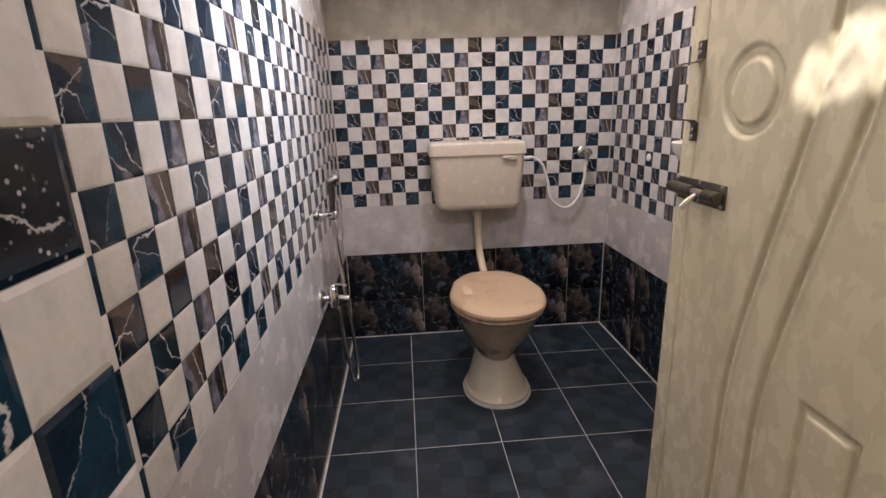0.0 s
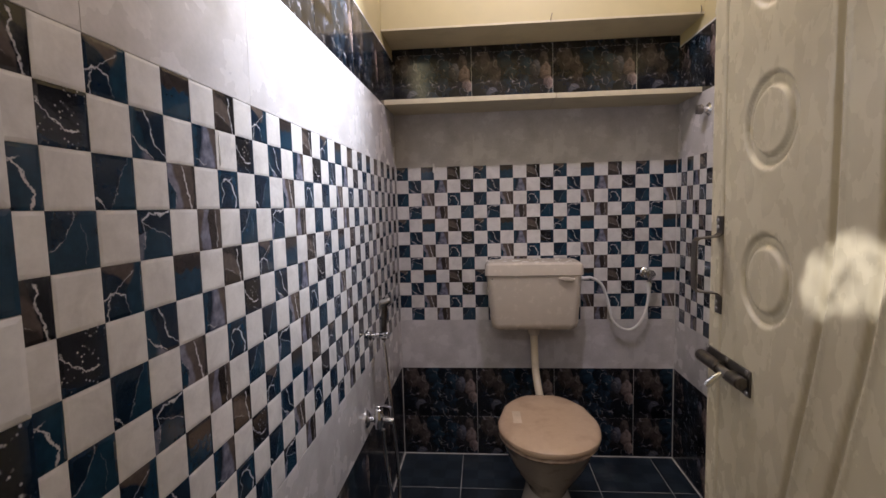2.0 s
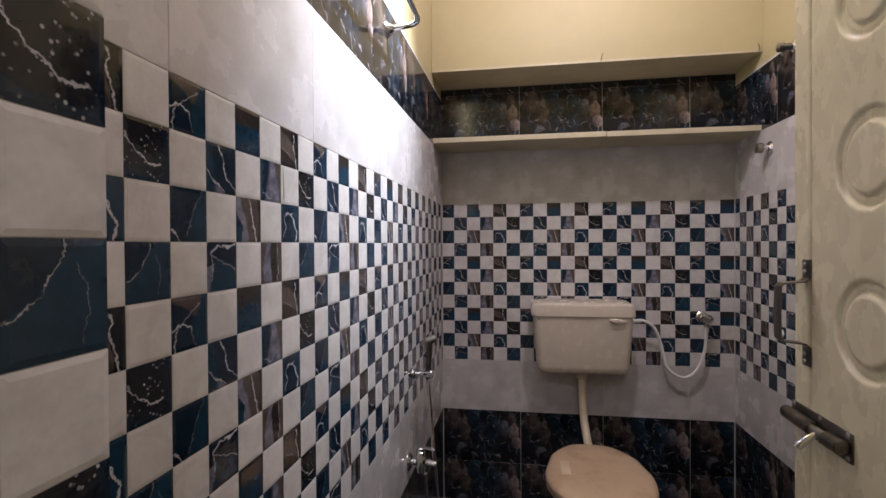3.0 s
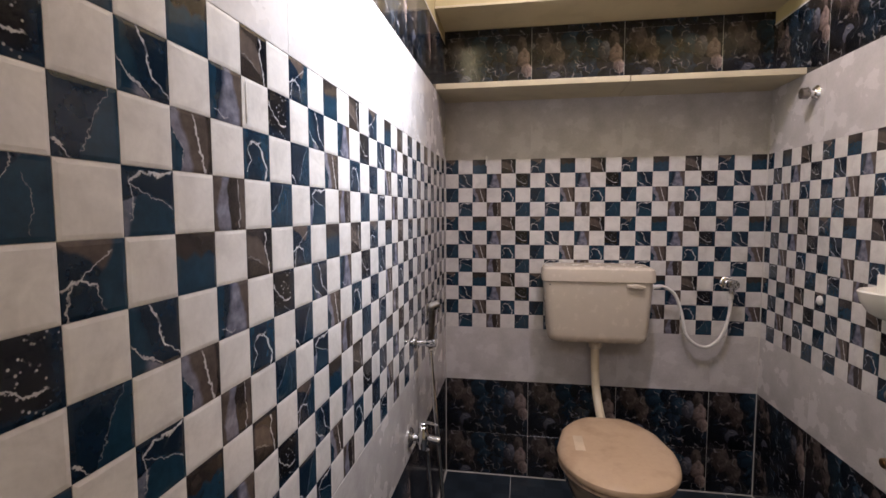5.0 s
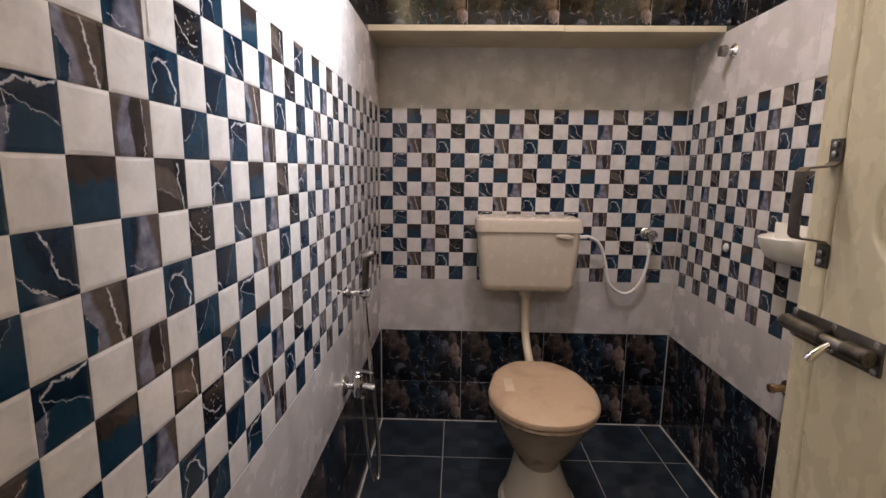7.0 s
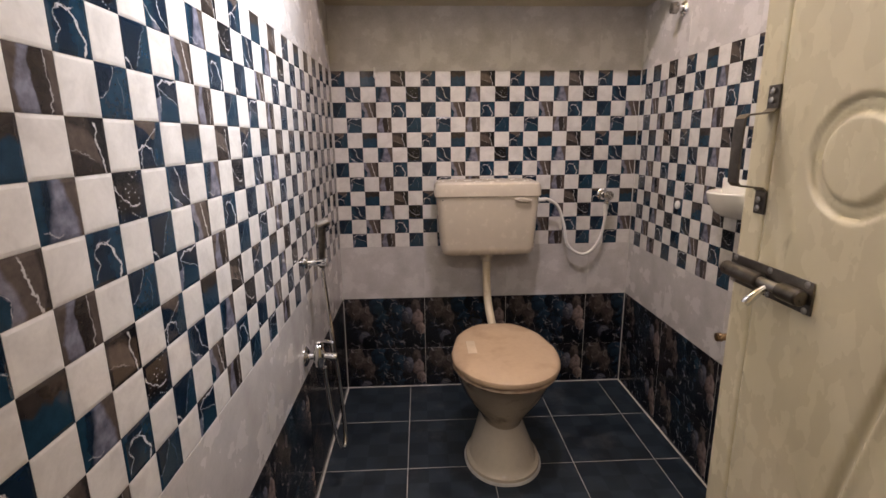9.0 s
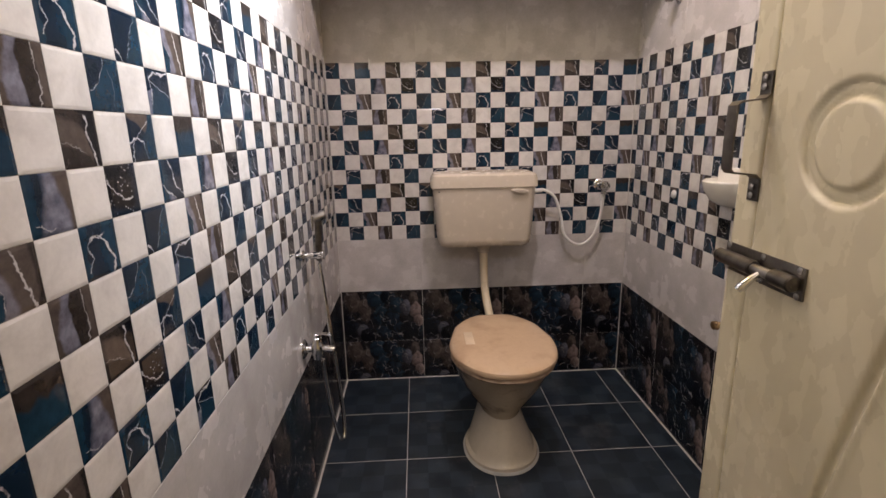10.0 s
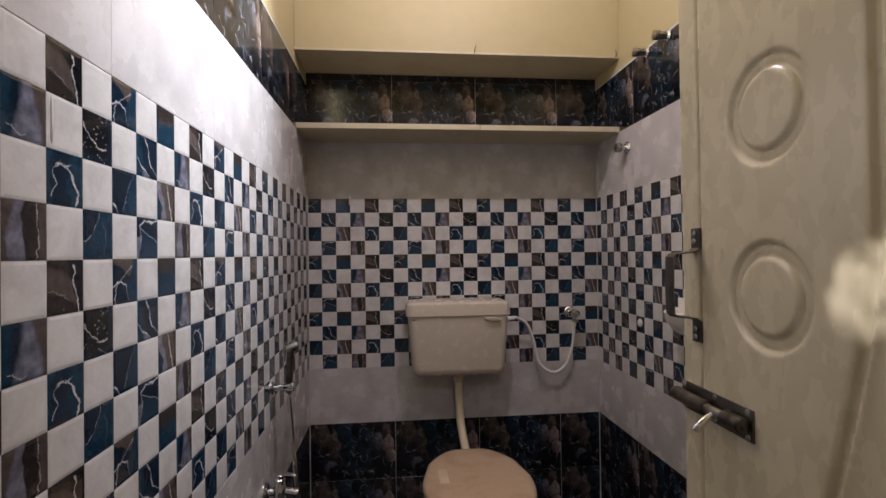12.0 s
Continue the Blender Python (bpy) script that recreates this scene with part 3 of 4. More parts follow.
def beam_lamp(at, aim, watts, color):
    """An added, unseen wall spot whose ragged mask throws an uneven light patch."""
    base = thing("added_patch_spot", "added unseen white wall spotlight that throws the light patch on the door", "lamp", (at[0], FRONT, at[2]))
    d = (Vector(aim) - Vector(at)).normalized()
    c = Vector(at) - Vector((at[0], FRONT, at[2]))
    side = d.cross(Vector((0, 0, 1))).normalized()
    up = side.cross(d)
    part("mount", lathe_along((0, 0, 0), (0, 1, 0), [(0, 0.026), (0.006, 0.026), (0.010, 0.020)]), WHITE_PLASTIC, base)
    part("arm", tube([(0, 0.006, 0), c - d * 0.022], 0.006, 10), WHITE_PLASTIC, base)
    part("head", tube([c - d * 0.031, c - d * 0.030, c - d * 0.024, c + d * 0.102], [0.0004, 0.012, 0.020, 0.020], 24, False), WHITE_PLASTIC, base)
    # Ragged opening and flecks, invented to shape and mottle the light patch.
    rng = random.Random(5)
    bm = bmesh.new()
    n, front = 48, c + d * 0.098
    inner, outer = [], []
    for k in range(n):
        a = 2 * math.pi * k / n
        rag = 1 + 0.16 * noise.noise((2.2 * math.cos(a), 2.2 * math.sin(a), 3.1)) + 0.10 * noise.noise((7 * math.cos(a), 7 * math.sin(a), 8.4))
        ray = side * math.cos(a) * 1.30 + up * math.sin(a) * 0.58
        inner.append(bm.verts.new(front + ray * 0.0052 * rag))
        outer.append(bm.verts.new(front + (side * math.cos(a) + up * math.sin(a)) * 0.0184))
    for k in range(n):
        bm.faces.new((inner[k], inner[(k + 1) % n], outer[(k + 1) % n], outer[k]))
    part("patch_mask", bm, BLACK_PLASTIC, base, "dark ragged mask that shapes the light patch", smooth=False)
    flecks = bmesh.new()
    for _ in range(46):
        a, rr = rng.uniform(0, 2 * math.pi), 0.0056 * math.sqrt(rng.random())
        p = front + side * math.cos(a) * rr * 1.3 + up * math.sin(a) * rr * 0.58
        q = rng.uniform(0, math.pi)
        e, f2 = side * math.cos(q) + up * math.sin(q), up * math.cos(q) - side * math.sin(q)
        hl, hw = rng.uniform(0.0004, 0.0010), rng.uniform(0.0001, 0.0003)
        flecks.faces.new([flecks.verts.new(p + e * x * hl + f2 * y * hw) for x, y in ((-1, -0.6), (0, -1), (1, -0.3), (0.7, 1), (-0.6, 0.8))])
    part("patch_flecks", flecks, BLACK_PLASTIC, base, smooth=False)
    lamp = new("beam_light", bpy.data.lights.new("beam_light", "SPOT"))
    lamp.data.energy, lamp.data.color, lamp.data.shadow_soft_size = watts, color, 0.0007
    lamp.data.spot_size, lamp.data.spot_blend = radians(22), 0.5
    lamp.matrix_world = look(at, aim)
    return base


beam_lamp(BEAM, BEAM_AIM, BEAM_WATTS, (1.0, 0.98, 0.95))

# ---- the door ----
DOOR_W, DOOR_H, DOOR_T = 0.616, 2.0, 0.032
door = thing("door", "cream moulded door standing open into the bathroom", "door", (HINGE_X, HINGE_Y, 0.012))
door.rotation_euler = (0, 0, radians(-1.5))
DZ = 0.012


def smooth(e0, e1, x):
    t = np.clip((x - e0) / (e1 - e0), 0, 1)
    return t * t * (3 - 2 * t)


def sweep(z, shift):
    """The moulded curve of the leaf: how far from the hinge it runs at height z."""
    return 0.321 - shift + 0.099 * smooth(1.25, 0.66, z) + 0.035 * smooth(1.38, 1.95, z)


def channel(d, half, edge=0.003):
    return 1 - smooth(half - edge, half, np.abs(d))


def door_leaf():
    nr, nz = 200, 610
    r = np.linspace(0, DOOR_W, nr)[None, :].repeat(nz, 0)
    z = np.linspace(0, DOOR_H, nz)[:, None].repeat(nr, 1)
    zz = z + DZ
    h = np.zeros_like(r)
    for cz in (1.131, 1.340, 1.549, 1.758):
        d = np.hypot(r - 0.449, (zz - cz - 0.006))
        h -= 0.0050 * channel(d - 0.0525, 0.0105, 0.0045)
        h += 0.0012 * channel(d - 0.0525, 0.0035, 0.003)
    for shift in (0.0, 0.070):
        d = r - sweep(zz, shift)
        h -= 0.0055 * channel(d, 0.0085, 0.006)
        h += 0.0020 * channel(d + 0.011, 0.005, 0.005)
    for z0, z1 in ((0.61, 0.767), (0.37, 0.527), (0.13, 0.287)):
        dx, dy = np.abs(r - 0.2335) - 0.0445, np.abs(zz - (z0 + z1) / 2) - (z1 - z0) / 2
        d = np.maximum(dx, dy)
        h -= 0.0045 * channel(d + 0.007, 0.007, 0.004)
    h -= 0.0030 * channel(r - 0.572, 0.0045, 0.004)
    h -= 0.0030 * channel(r - 0.045, 0.0035, 0.003)
    edge = np.minimum(np.minimum(r, DOOR_W - r), np.minimum(z, DOOR_H - z))
    h -= 0.003 * (1 - smooth(0, 0.004, edge))
    h += 0.0004 * np.sin(zz * 9.0 + 2 * np.sin(r * 11))
    verts = np.stack([-h, r, z], -1).reshape(-1, 3)
    idx = np.arange(nr * nz).reshape(nz, nr)
    faces = np.stack([idx[:-1, :-1], idx[1:, :-1], idx[1:, 1:], idx[:-1, 1:]], -1).reshape(-1, 4)
    ring = list(idx[0, :]) + list(idx[1:, -1]) + list(idx[-1, -2::-1]) + list(idx[-2:0:-1, 0])
    base = len(verts)
    back = verts[ring].copy()
    back[:, 0] = DOOR_T
    n = len(ring)
    sides = [(int(ring[k]), int(ring[(k + 1) % n]), base + (k + 1) % n, base + k) for k in range(n)]
    me = bpy.data.meshes.new("leaf")
    me.from_pydata(np.concatenate([verts, back]).tolist(), [], faces.tolist() + sides + [tuple(range(base + n - 1, base - 1, -1))])
    me.polygons.foreach_set("use_smooth", [True] * len(me.polygons))
    me.set_sharp_from_angle(angle=radians(50))
    me.materials.append(DOOR_PAINT)
    bm = bmesh.new()
    bm.from_mesh(me)
    bmesh.ops.recalc_face_normals(bm, faces=bm.faces)
    bm.to_mesh(me)
    bm.free()
    ob = new("leaf", me)
    ob.parent = door
    return ob


door_leaf()


def strip(path, half, thick, axis=(0, 1, 0)):
    """A flat bent strip: path lies across its width axis."""
    bm = bmesh.new()
    ax, pts, rows = Vector(axis), [Vector(p) for p in path], []
    for i, p in enumerate(pts):
        d = (pts[min(i + 1, len(pts) - 1)] - pts[max(i - 1, 0)]).normalized()
        nrm = d.cross(ax).normalized()
        rows.append([bm.verts.new(p + ax * s * half + nrm * t * thick) for s, t in ((-1, 0), (1, 0), (1, 1), (-1, 1))])
    for a, b in zip(rows, rows[1:]):
        for k in range(4):
            bm.faces.new((a[k], a[(k + 1) % 4], b[(k + 1) % 4], b[k]))
    bm.faces.new(rows[0][::-1])
    bm.faces.new(rows[-1])
    bmesh.ops.recalc_face_normals(bm, faces=bm.faces)
    return bm


def screw(parent, x, r, z, axis=(-1, 0, 0)):
    s = part("screw", lathe_along((x, r, z), axis, [(0, 0.0042), (0.0010, 0.0040), (0.0018, 0.0022), (0.0019, 0.0004)], 12), STEEL, parent)
    return s


# pull handle: two feet and a bent flat grip
handle_r = 0.580
hp = [(-0.001, 0, 1.220), (-0.001, 0, 1.193), (-0.006, 0, 1.189), (-0.034, 0, 1.186), (-0.039, 0, 1.181), (-0.040, 0, 1.14), (-0.039, 0, 1.104),
      (-0.034, 0, 1.099), (-0.006, 0, 1.096), (-0.001, 0, 1.092), (-0.001, 0, 1.064)]
handle = part("pull_handle", strip([(x, handle_r, z - DZ) for x, _, z in hp], 0.010, 0.0022, (0, 1, 0)), DARK_STEEL, door, "worn steel pull handle", smooth=False)
for z in (1.213, 1.202, 1.082, 1.071):
    screw(handle, -0.0032, handle_r, z - DZ)

# tower bolt
bolt = part("tower_bolt", box((-0.003, 0.4712, 0.966 - DZ), (0.0, 0.6154, 1.004 - DZ), 0.0012), DARK_STEEL, door, "dark oxidised steel sliding bolt")
bz = 0.985 - DZ
part("barrel", lathe_along((-0.011, 0.5440, bz), (0, 1, 0), [(0, 0.0082), (0.002, 0.0098), (0.070, 0.0098), (0.072, 0.0082)]), DARK_STEEL, bolt)
part("barrel", lathe_along((-0.011, 0.4760, bz), (0, 1, 0), [(0, 0.0082), (0.002, 0.0098), (0.032, 0.0098), (0.034, 0.0082)]), DARK_STEEL, bolt)
part("rod", lathe_along((-0.011, 0.4780, bz), (0, 1, 0), [(0, 0.0062), (0.001, 0.0065), (0.144, 0.0065), (0.147, 0.0045)]), STEEL, bolt)
part("knob", tube(curve_points([(-0.014, 0.5270, bz - 0.002), (-0.024, 0.5290, bz - 0.010), (-0.036, 0.5315, bz - 0.024)], 4), [0.0040, 0.0042, 0.0044, 0.0047, 0.0050, 0.0053, 0.0057, 0.0058, 0.0046], 14), CHROME, bolt, "bright slanted bolt knob")
for rr, zz_ in ((0.4792, 1.000), (0.5400, 1.000), (0.6080, 1.000), (0.4792, 0.970), (0.5400, 0.970), (0.6080, 0.970)):
    screw(bolt, -0.003, rr, zz_ - DZ)
for z in (0.25, 1.0, 1.75):
    part("hinge", lathe_along((0.012, -0.006, z), (0, 0, 1), [(0, 0.005), (0.002, 0.006), (0.088, 0.006), (0.09, 0.005)]), STEEL, door)

# ---- toilet ----
TX = 0.653


def egg(hw, y0, y1, z, n=64, p=2.25, dx=0.0, back=0.12, rough=0.0, pb=None):
    """An oval ring from y0 (front) to y1 (back)."""
    cy, hy = (y0 + y1) / 2, (y1 - y0) / 2
    out = []
    for k in range(n):
        a = 2 * math.pi * k / n
        c, s = math.cos(a), math.sin(a)
        q = pb if pb and s > 0 else p
        x = hw * math.copysign(abs(c) ** (2 / q), c)
        y = hy * math.copysign(abs(s) ** (2 / q), s)
        x *= 1 - (0.08 * (y / hy) ** 2 if y < 0 else back * (y / hy) ** 2.2)
        if rough:
            k2 = 1 + rough * noise.noise((7 * x, 9 * y + 3, 40 * z + 5))
            x, y = x * k2, y * k2
        out.append((TX + dx + x, cy + y, z))
    return out


toilet = thing("toilet", "cream ceramic toilet with a tan plastic-wrapped lid", "toilet", (TX, -0.56, 0))
toilet.matrix_world = Matrix.Translation((TX, -0.56, 0))
bpy.context.view_layer.update()


def rel(bm, ob):
    bmesh.ops.translate(bm, verts=bm.verts, vec=-ob.location)
    return bm


base_rings = [(0.132, -0.714, -0.40, 0.0), (0.134, -0.716, -0.395, 0.006), (0.132, -0.714, -0.395, 0.018), (0.121, -0.703, -0.395, 0.026), (0.113, -0.693, -0.395, 0.05),
              (0.096, -0.672, -0.385, 0.09), (0.084, -0.652, -0.378, 0.125), (0.077, -0.642, -0.372, 0.150), (0.076, -0.640, -0.368, 0.166)]
part("pedestal", rel(loft([egg(a, b, c, z) for a, b, c, z in base_rings]), toilet), CERAMIC, toilet)
part("plinth_sealant", rel(loft([egg(0.140, -0.724, -0.39, 0.0005), egg(0.137, -0.720, -0.39, 0.006), egg(0.130, -0.712, -0.39, 0.010)]), toilet), GROUT, toilet)
bowl_rings = [(0.076, -0.640, -0.368, 0.164), (0.079, -0.643, -0.364, 0.178), (0.108, -0.668, -0.346, 0.215), (0.138, -0.700, -0.333, 0.262), (0.157, -0.728, -0.323, 0.305),
              (0.168, -0.752, -0.315, 0.345), (0.174, -0.772, -0.305, 0.375), (0.177, -0.780, -0.300, 0.388)]
part("bowl", rel(loft([egg(a, b, c, z, back=0.12 + 0.9 * max(0, z - 0.184), rough=0.012) for a, b, c, z in bowl_rings]), toilet), BOWL_WRAP, toilet, "stained plastic-wrapped bowl")
part("seat", rel(loft([egg(*q, p=2.3, back=0.50, rough=0.03, pb=6.5) for q in [(0.177, -0.783, -0.320, 0.384), (0.184, -0.793, -0.320, 0.387), (0.186, -0.797, -0.320, 0.393), (0.184, -0.793, -0.320, 0.400), (0.178, -0.785, -0.320, 0.403)]]), toilet), SEAT_WRAP, toilet, "grimy wrapped seat rim")
lid_rings = [(0.180, -0.788, -0.316, 0.4035), (0.187, -0.801, -0.314, 0.407), (0.1885, -0.803, -0.314, 0.415), (0.186, -0.800, -0.315, 0.424), (0.179, -0.787, -0.319, 0.4315), (0.166, -0.771, -0.326, 0.4365), (0.140, -0.735, -0.345, 0.4395), (0.06, -0.62, -0.42, 0.4405)]
part("lid", rel(loft([egg(*q, p=2.35, back=0.54, rough=0.008, pb=7.0) for q in lid_rings]), toilet), LID_PLASTIC, toilet, "tan wrapped toilet lid")
for dx in (-0.050, 0.050):
    part("lid_hinge", rel(lathe_along((TX + dx - 0.018, -0.345, 0.414), (1, 0, 0), [(0, 0.009), (0.002, 0.011), (0.034, 0.011), (0.036, 0.009)]), toilet), LID_PLASTIC, toilet)
tape = box((TX - 0.132, -0.605, 0.4388), (TX - 0.100, -0.500, 0.4410), 0.0006)
part("tape_patch", rel(tape, toilet), TAPE, toilet, "pale strip of tape on the lid")
part("inlet", rel(lathe_along((TX + 0.012, -0.322, 0.345), (0, 0.55, 0.5), [(0, 0.034), (0.04, 0.030), (0.06, 0.026)]), toilet), CERAMIC, toilet)
part("outlet", rel(tube(curve_points([(TX, -0.38, 0.20), (TX, -0.26, 0.20), (TX, -0.14, 0.15), (TX, -0.02, 0.15)], 6), 0.05, 18), toilet), CERAMIC, toilet)

# ---- flush cistern ----
cistern = thing("cistern", "ivory plastic flush cistern fixed to the checkered wall", "cistern", (0.635, -0.10, 0.69))


def rounded(x0, x1, y0, y1, z, r, n=6):
    out = []
    for cx, cy, a0 in ((x1 - r, y1 - r, 0), (x0 + r, y1 - r, 90), (x0 + r, y0 + r, 180), (x1 - r, y0 + r, 270)):
        for k in range(n + 1):
            a = radians(a0 + 90 * k / n)
            out.append((cx + r * math.cos(a), cy + r * math.sin(a), z))
    return out


yb = -0.006 - TH
body = [(0.475, 0.800, -0.150, 0.678, 0.03), (0.456, 0.818, -0.172, 0.681, 0.035), (0.446, 0.828, -0.182, 0.691, 0.035), (0.440, 0.833, -0.187, 0.713, 0.032), (0.424, 0.846, -0.192, 0.928, 0.028)]
part("tank", rel(loft([rounded(a, b, c, yb, z, r) for a, b, c, z, r in body]), cistern), TANK_PLASTIC, cistern)
lid = [(0.420, 0.850, -0.196, 0.929, 0.026), (0.416, 0.854, -0.200, 0.932, 0.028), (0.417, 0.853, -0.199, 0.962, 0.028), (0.421, 0.849, -0.196, 0.979, 0.03), (0.430, 0.840, -0.187, 0.986, 0.03), (0.47, 0.80, -0.15, 0.988, 0.03)]
part("lid", rel(loft([rounded(a, b, c, yb, z, r) for a, b, c, z, r in lid]), cistern), TANK_PLASTIC, cistern)
lever = part("flush_lever", rel(loft([[(0.775 + 0.036 * math.cos(a) * k, -0.195 - d, 0.916 + 0.0095 * math.sin(a) * k - 0.003 * math.cos(a)) for a in (2 * math.pi * j / 24 for j in range(24))]
                                     for d, k in ((0.0, 0.90), (0.006, 1.0), (0.011, 0.95), (0.014, 0.7))]), cistern), TANK_PLASTIC, cistern)
bmesh_mark = box((0.4450, -0.1915, 0.9150), (0.4530, -0.1885, 0.9195))
add_box(bmesh_mark, (0.4560, -0.1915, 0.9165), (0.4700, -0.1885, 0.9190))
part("printed_mark", rel(bmesh_mark, cistern), INK, cistern, smooth=False)
part("outlet_nut", rel(lathe_along((0.640, -0.10, 0.640), (0, 0, 1), [(0, 0.020), (0.003, 0.025), (0.016, 0.027), (0.020, 0.030), (0.040, 0.030)]), cistern), TANK_PLASTIC, cistern)
flush = thing("flush_pipe", "ivory plastic flush pipe between cistern and toilet", "pipe", (0.645, -0.10, 0.4))
part("pipe", rel(tube(curve_points([(0.640, -0.10, 0.668), (0.642, -0.10, 0.56), (0.646, -0.11, 0.47), (0.652, -0.16, 0.405), (0.655, -0.235, 0.372), (0.656, -0.285, 0.362)], 7), 0.0175, 18), flush), PIPE_PLASTIC, flush)

for ob in (cistern, flush):
    ob.location.x += 0.009

# ---- water supply at the end wall ----
ywall = -TH
supply = thing("angle_valve", "chrome angle valve on the checkered end wall", "valve", (1.183, ywall, 0.912))
part("flange", lathe_along((0, 0, 0), (0, -1, 0), [(0, 0.026), (0.003, 0.026), (0.008, 0.020), (0.010, 0.012)]), CHROME, supply)
part("body", lathe_along((0, -0.008, 0), (0, -1, 0), [(0, 0.011), (0.03, 0.011), (0.032, 0.016), (0.050, 0.017), (0.052, 0.012)]), CHROME, supply)
part("knob", lathe_along((0, -0.060, 0.0), (0, -1, 0), [(0, 0.014), (0.004, 0.021), (0.016, 0.022), (0.022, 0.018), (0.024, 0.006)]), CHROME, supply)
part("spout", lathe_along((0.004, -0.045, 0.004), (0.05, 0, -1), [(0, 0.010), (0.030, 0.010), (0.032, 0.012), (0.046, 0.012)]), CHROME, supply)
hose = thing("supply_hose", "white plastic hose from valve to cistern", "hose", (1.03, -0.05, 0.8))
part("tube", rel(tube(curve_points([(0.862, -0.075, 0.900), (0.905, -0.07, 0.900), (0.955, -0.06, 0.865), (0.985, -0.055, 0.785), (1.005, -0.05, 0.700), (1.05, -0.048, 0.655), (1.10, -0.048, 0.652),
                                    (1.145, -0.048, 0.70), (1.168, -0.048, 0.78), (1.172, -0.049, 0.852)], 8), 0.0068, 12), hose), WHITE_PLASTIC, hose)
part("nut", rel(lathe_along((0.848, -0.078, 0.899), (1, 0.05, 0), [(0, 0.012), (0.018, 0.012), (0.02, 0.009), (0.045, 0.008)]), hose), WHITE_PLASTIC, hose)
part("nut", rel(lathe_along((1.172, -0.049, 0.822), (-0.03, 0, 1), [(0, 0.008), (0.028, 0.009), (0.03, 0.0125), (0.052, 0.0125)]), hose), WHITE_PLASTIC, hose)
hose.location.x += 0.013

# ---- shelf ----
shelf = thing("shelf", "cream painted stone shelf across the end wall", "shelf", (0.65, -0.12, 1.70))
part("board", rel(box((0.002, LOFT_Y, 1.688), (0.733, -0.0005, 1.710), 0.002), shelf), CREAM_PAINT, shelf, smooth=False)
part("board", rel(box((0.735, LOFT_Y - 0.001, 1.687), (W - 0.002, -0.0005, 1.709), 0.002), shelf), CREAM_PAINT, shelf, smooth=False)

# ---- fittings on the left wall ----
tap = thing("wall_tap", "chrome two-way wall tap with lever and spout", "tap", (TH, -0.745, 0.512))
part("flange", lathe_along((0, 0, 0), (1, 0, 0), [(0, 0.031), (0.003, 0.031), (0.010, 0.022), (0.012, 0.011)]), CHROME, tap)
part("inlet", lathe_along((0.008, 0, 0), (1, 0, 0), [(0, 0.010), (0.036, 0.010)]), CHROME, tap)
part("body", lathe_along((0.044, 0.0, -0.036), (0, 0, 1), [(0, 0.010), (0.004, 0.014), (0.014, 0.015), (0.022, 0.019), (0.050, 0.019), (0.058, 0.015), (0.072, 0.015), (0.076, 0.010)]), CHROME, tap)
part("spout", lathe_along((0.052, 0, 0.002), (0.9, -0.10, -0.12), [(0, 0.010), (0.016, 0.011), (0.036, 0.013), (0.045, 0.012), (0.047, 0.008)]), CHROME, tap)
part("lever", strip(curve_points([(0.036, 0, 0.044), (0.052, -0.004, 0.050), (0.076, -0.010, 0.050), (0.090, -0.013, 0.046)], 5), 0.006, 0.004, (0, 1, 0)), CHROME, tap, smooth=False)
part("lever_cap", lathe_along((0.044, 0, 0.038), (0, 0, 1), [(0, 0.012), (0.010, 0.012), (0.013, 0.008)]), CHROME, tap)
holder = thing("shower_holder", "chrome hand shower holder on the checkered wall", "holder", (TH, -0.655, 0.785))
part("plate", lathe_along((0, 0, 0), (1, 0, 0), [(0, 0.019), (0.004, 0.019), (0.008, 0.012)]), CHROME, holder)
part("arm", lathe_along((0.006, 0, 0), (1, 0, 0.05), [(0, 0.010), (0.03, 0.010), (0.034, 0.013), (0.062, 0.015), (0.064, 0.011)]), CHROME, holder)
gun = thing("hand_shower", "dark worn steel hand shower in its holder", "hand shower", (0.055, -0.655, 0.79))
part("handle", lathe_along((0, 0, -0.02), (0.05, 0.03, 1), [(0, 0.008), (0.01, 0.0105), (0.07, 0.0105), (0.12, 0.012), (0.135, 0.013)]), DARK_STEEL, gun)
part("trigger", lathe_along((-0.012, -0.004, 0.075), (0.05, -0.05, 1), [(0, 0.003), (0.03, 0.005), (0.05, 0.004)]), CHROME, gun)
part("head", lathe_along((-0.004, -0.006, 0.112), (0.85, 0.30, 0.35), [(0, 0.010), (0.010, 0.0135), (0.034, 0.0135), (0.038, 0.010)]), STEEL, gun, "worn steel spray head")
spray_hose = thing("shower_hose", "ribbed chrome shower hose hanging in a loop", "hose", (0.06, -0.70, 0.5))
hose_bm = tube(curve_points([(0.062, -0.745, 0.476), (0.064, -0.745, 0.42), (0.072, -0.735, 0.30), (0.085, -0.715, 0.19), (0.095, -0.69, 0.155), (0.098, -0.668, 0.19), (0.090, -0.655, 0.32),
                             (0.075, -0.652, 0.50), (0.063, -0.654, 0.65), (0.056, -0.655, 0.76)], 12), [0.0066 + 0.0006 * (k % 2) for k in range(109)], 12)
part("tube", rel(hose_bm, spray_hose), CHROME, spray_hose)
rail = thing("towel_rail", "bent chrome towel rail on the marbled tile band", "towel rail", (TH, -1.28, 1.865))
part("rod", tube(curve_points([(0.004, 0.30, 0), (0.05, 0.30, 0.004), (0.082, 0.298, 0.010), (0.095, 0.280, 0.016), (0.096, 0.20, 0.018), (0.096, 0.0, 0.018), (0.096, -0.20, 0.018), (0.095, -0.280, 0.016), (0.082, -0.298, 0.010), (0.05, -0.30, 0.004), (0.004, -0.30, 0)], 7), 0.0082, 14), CHROME, rail)
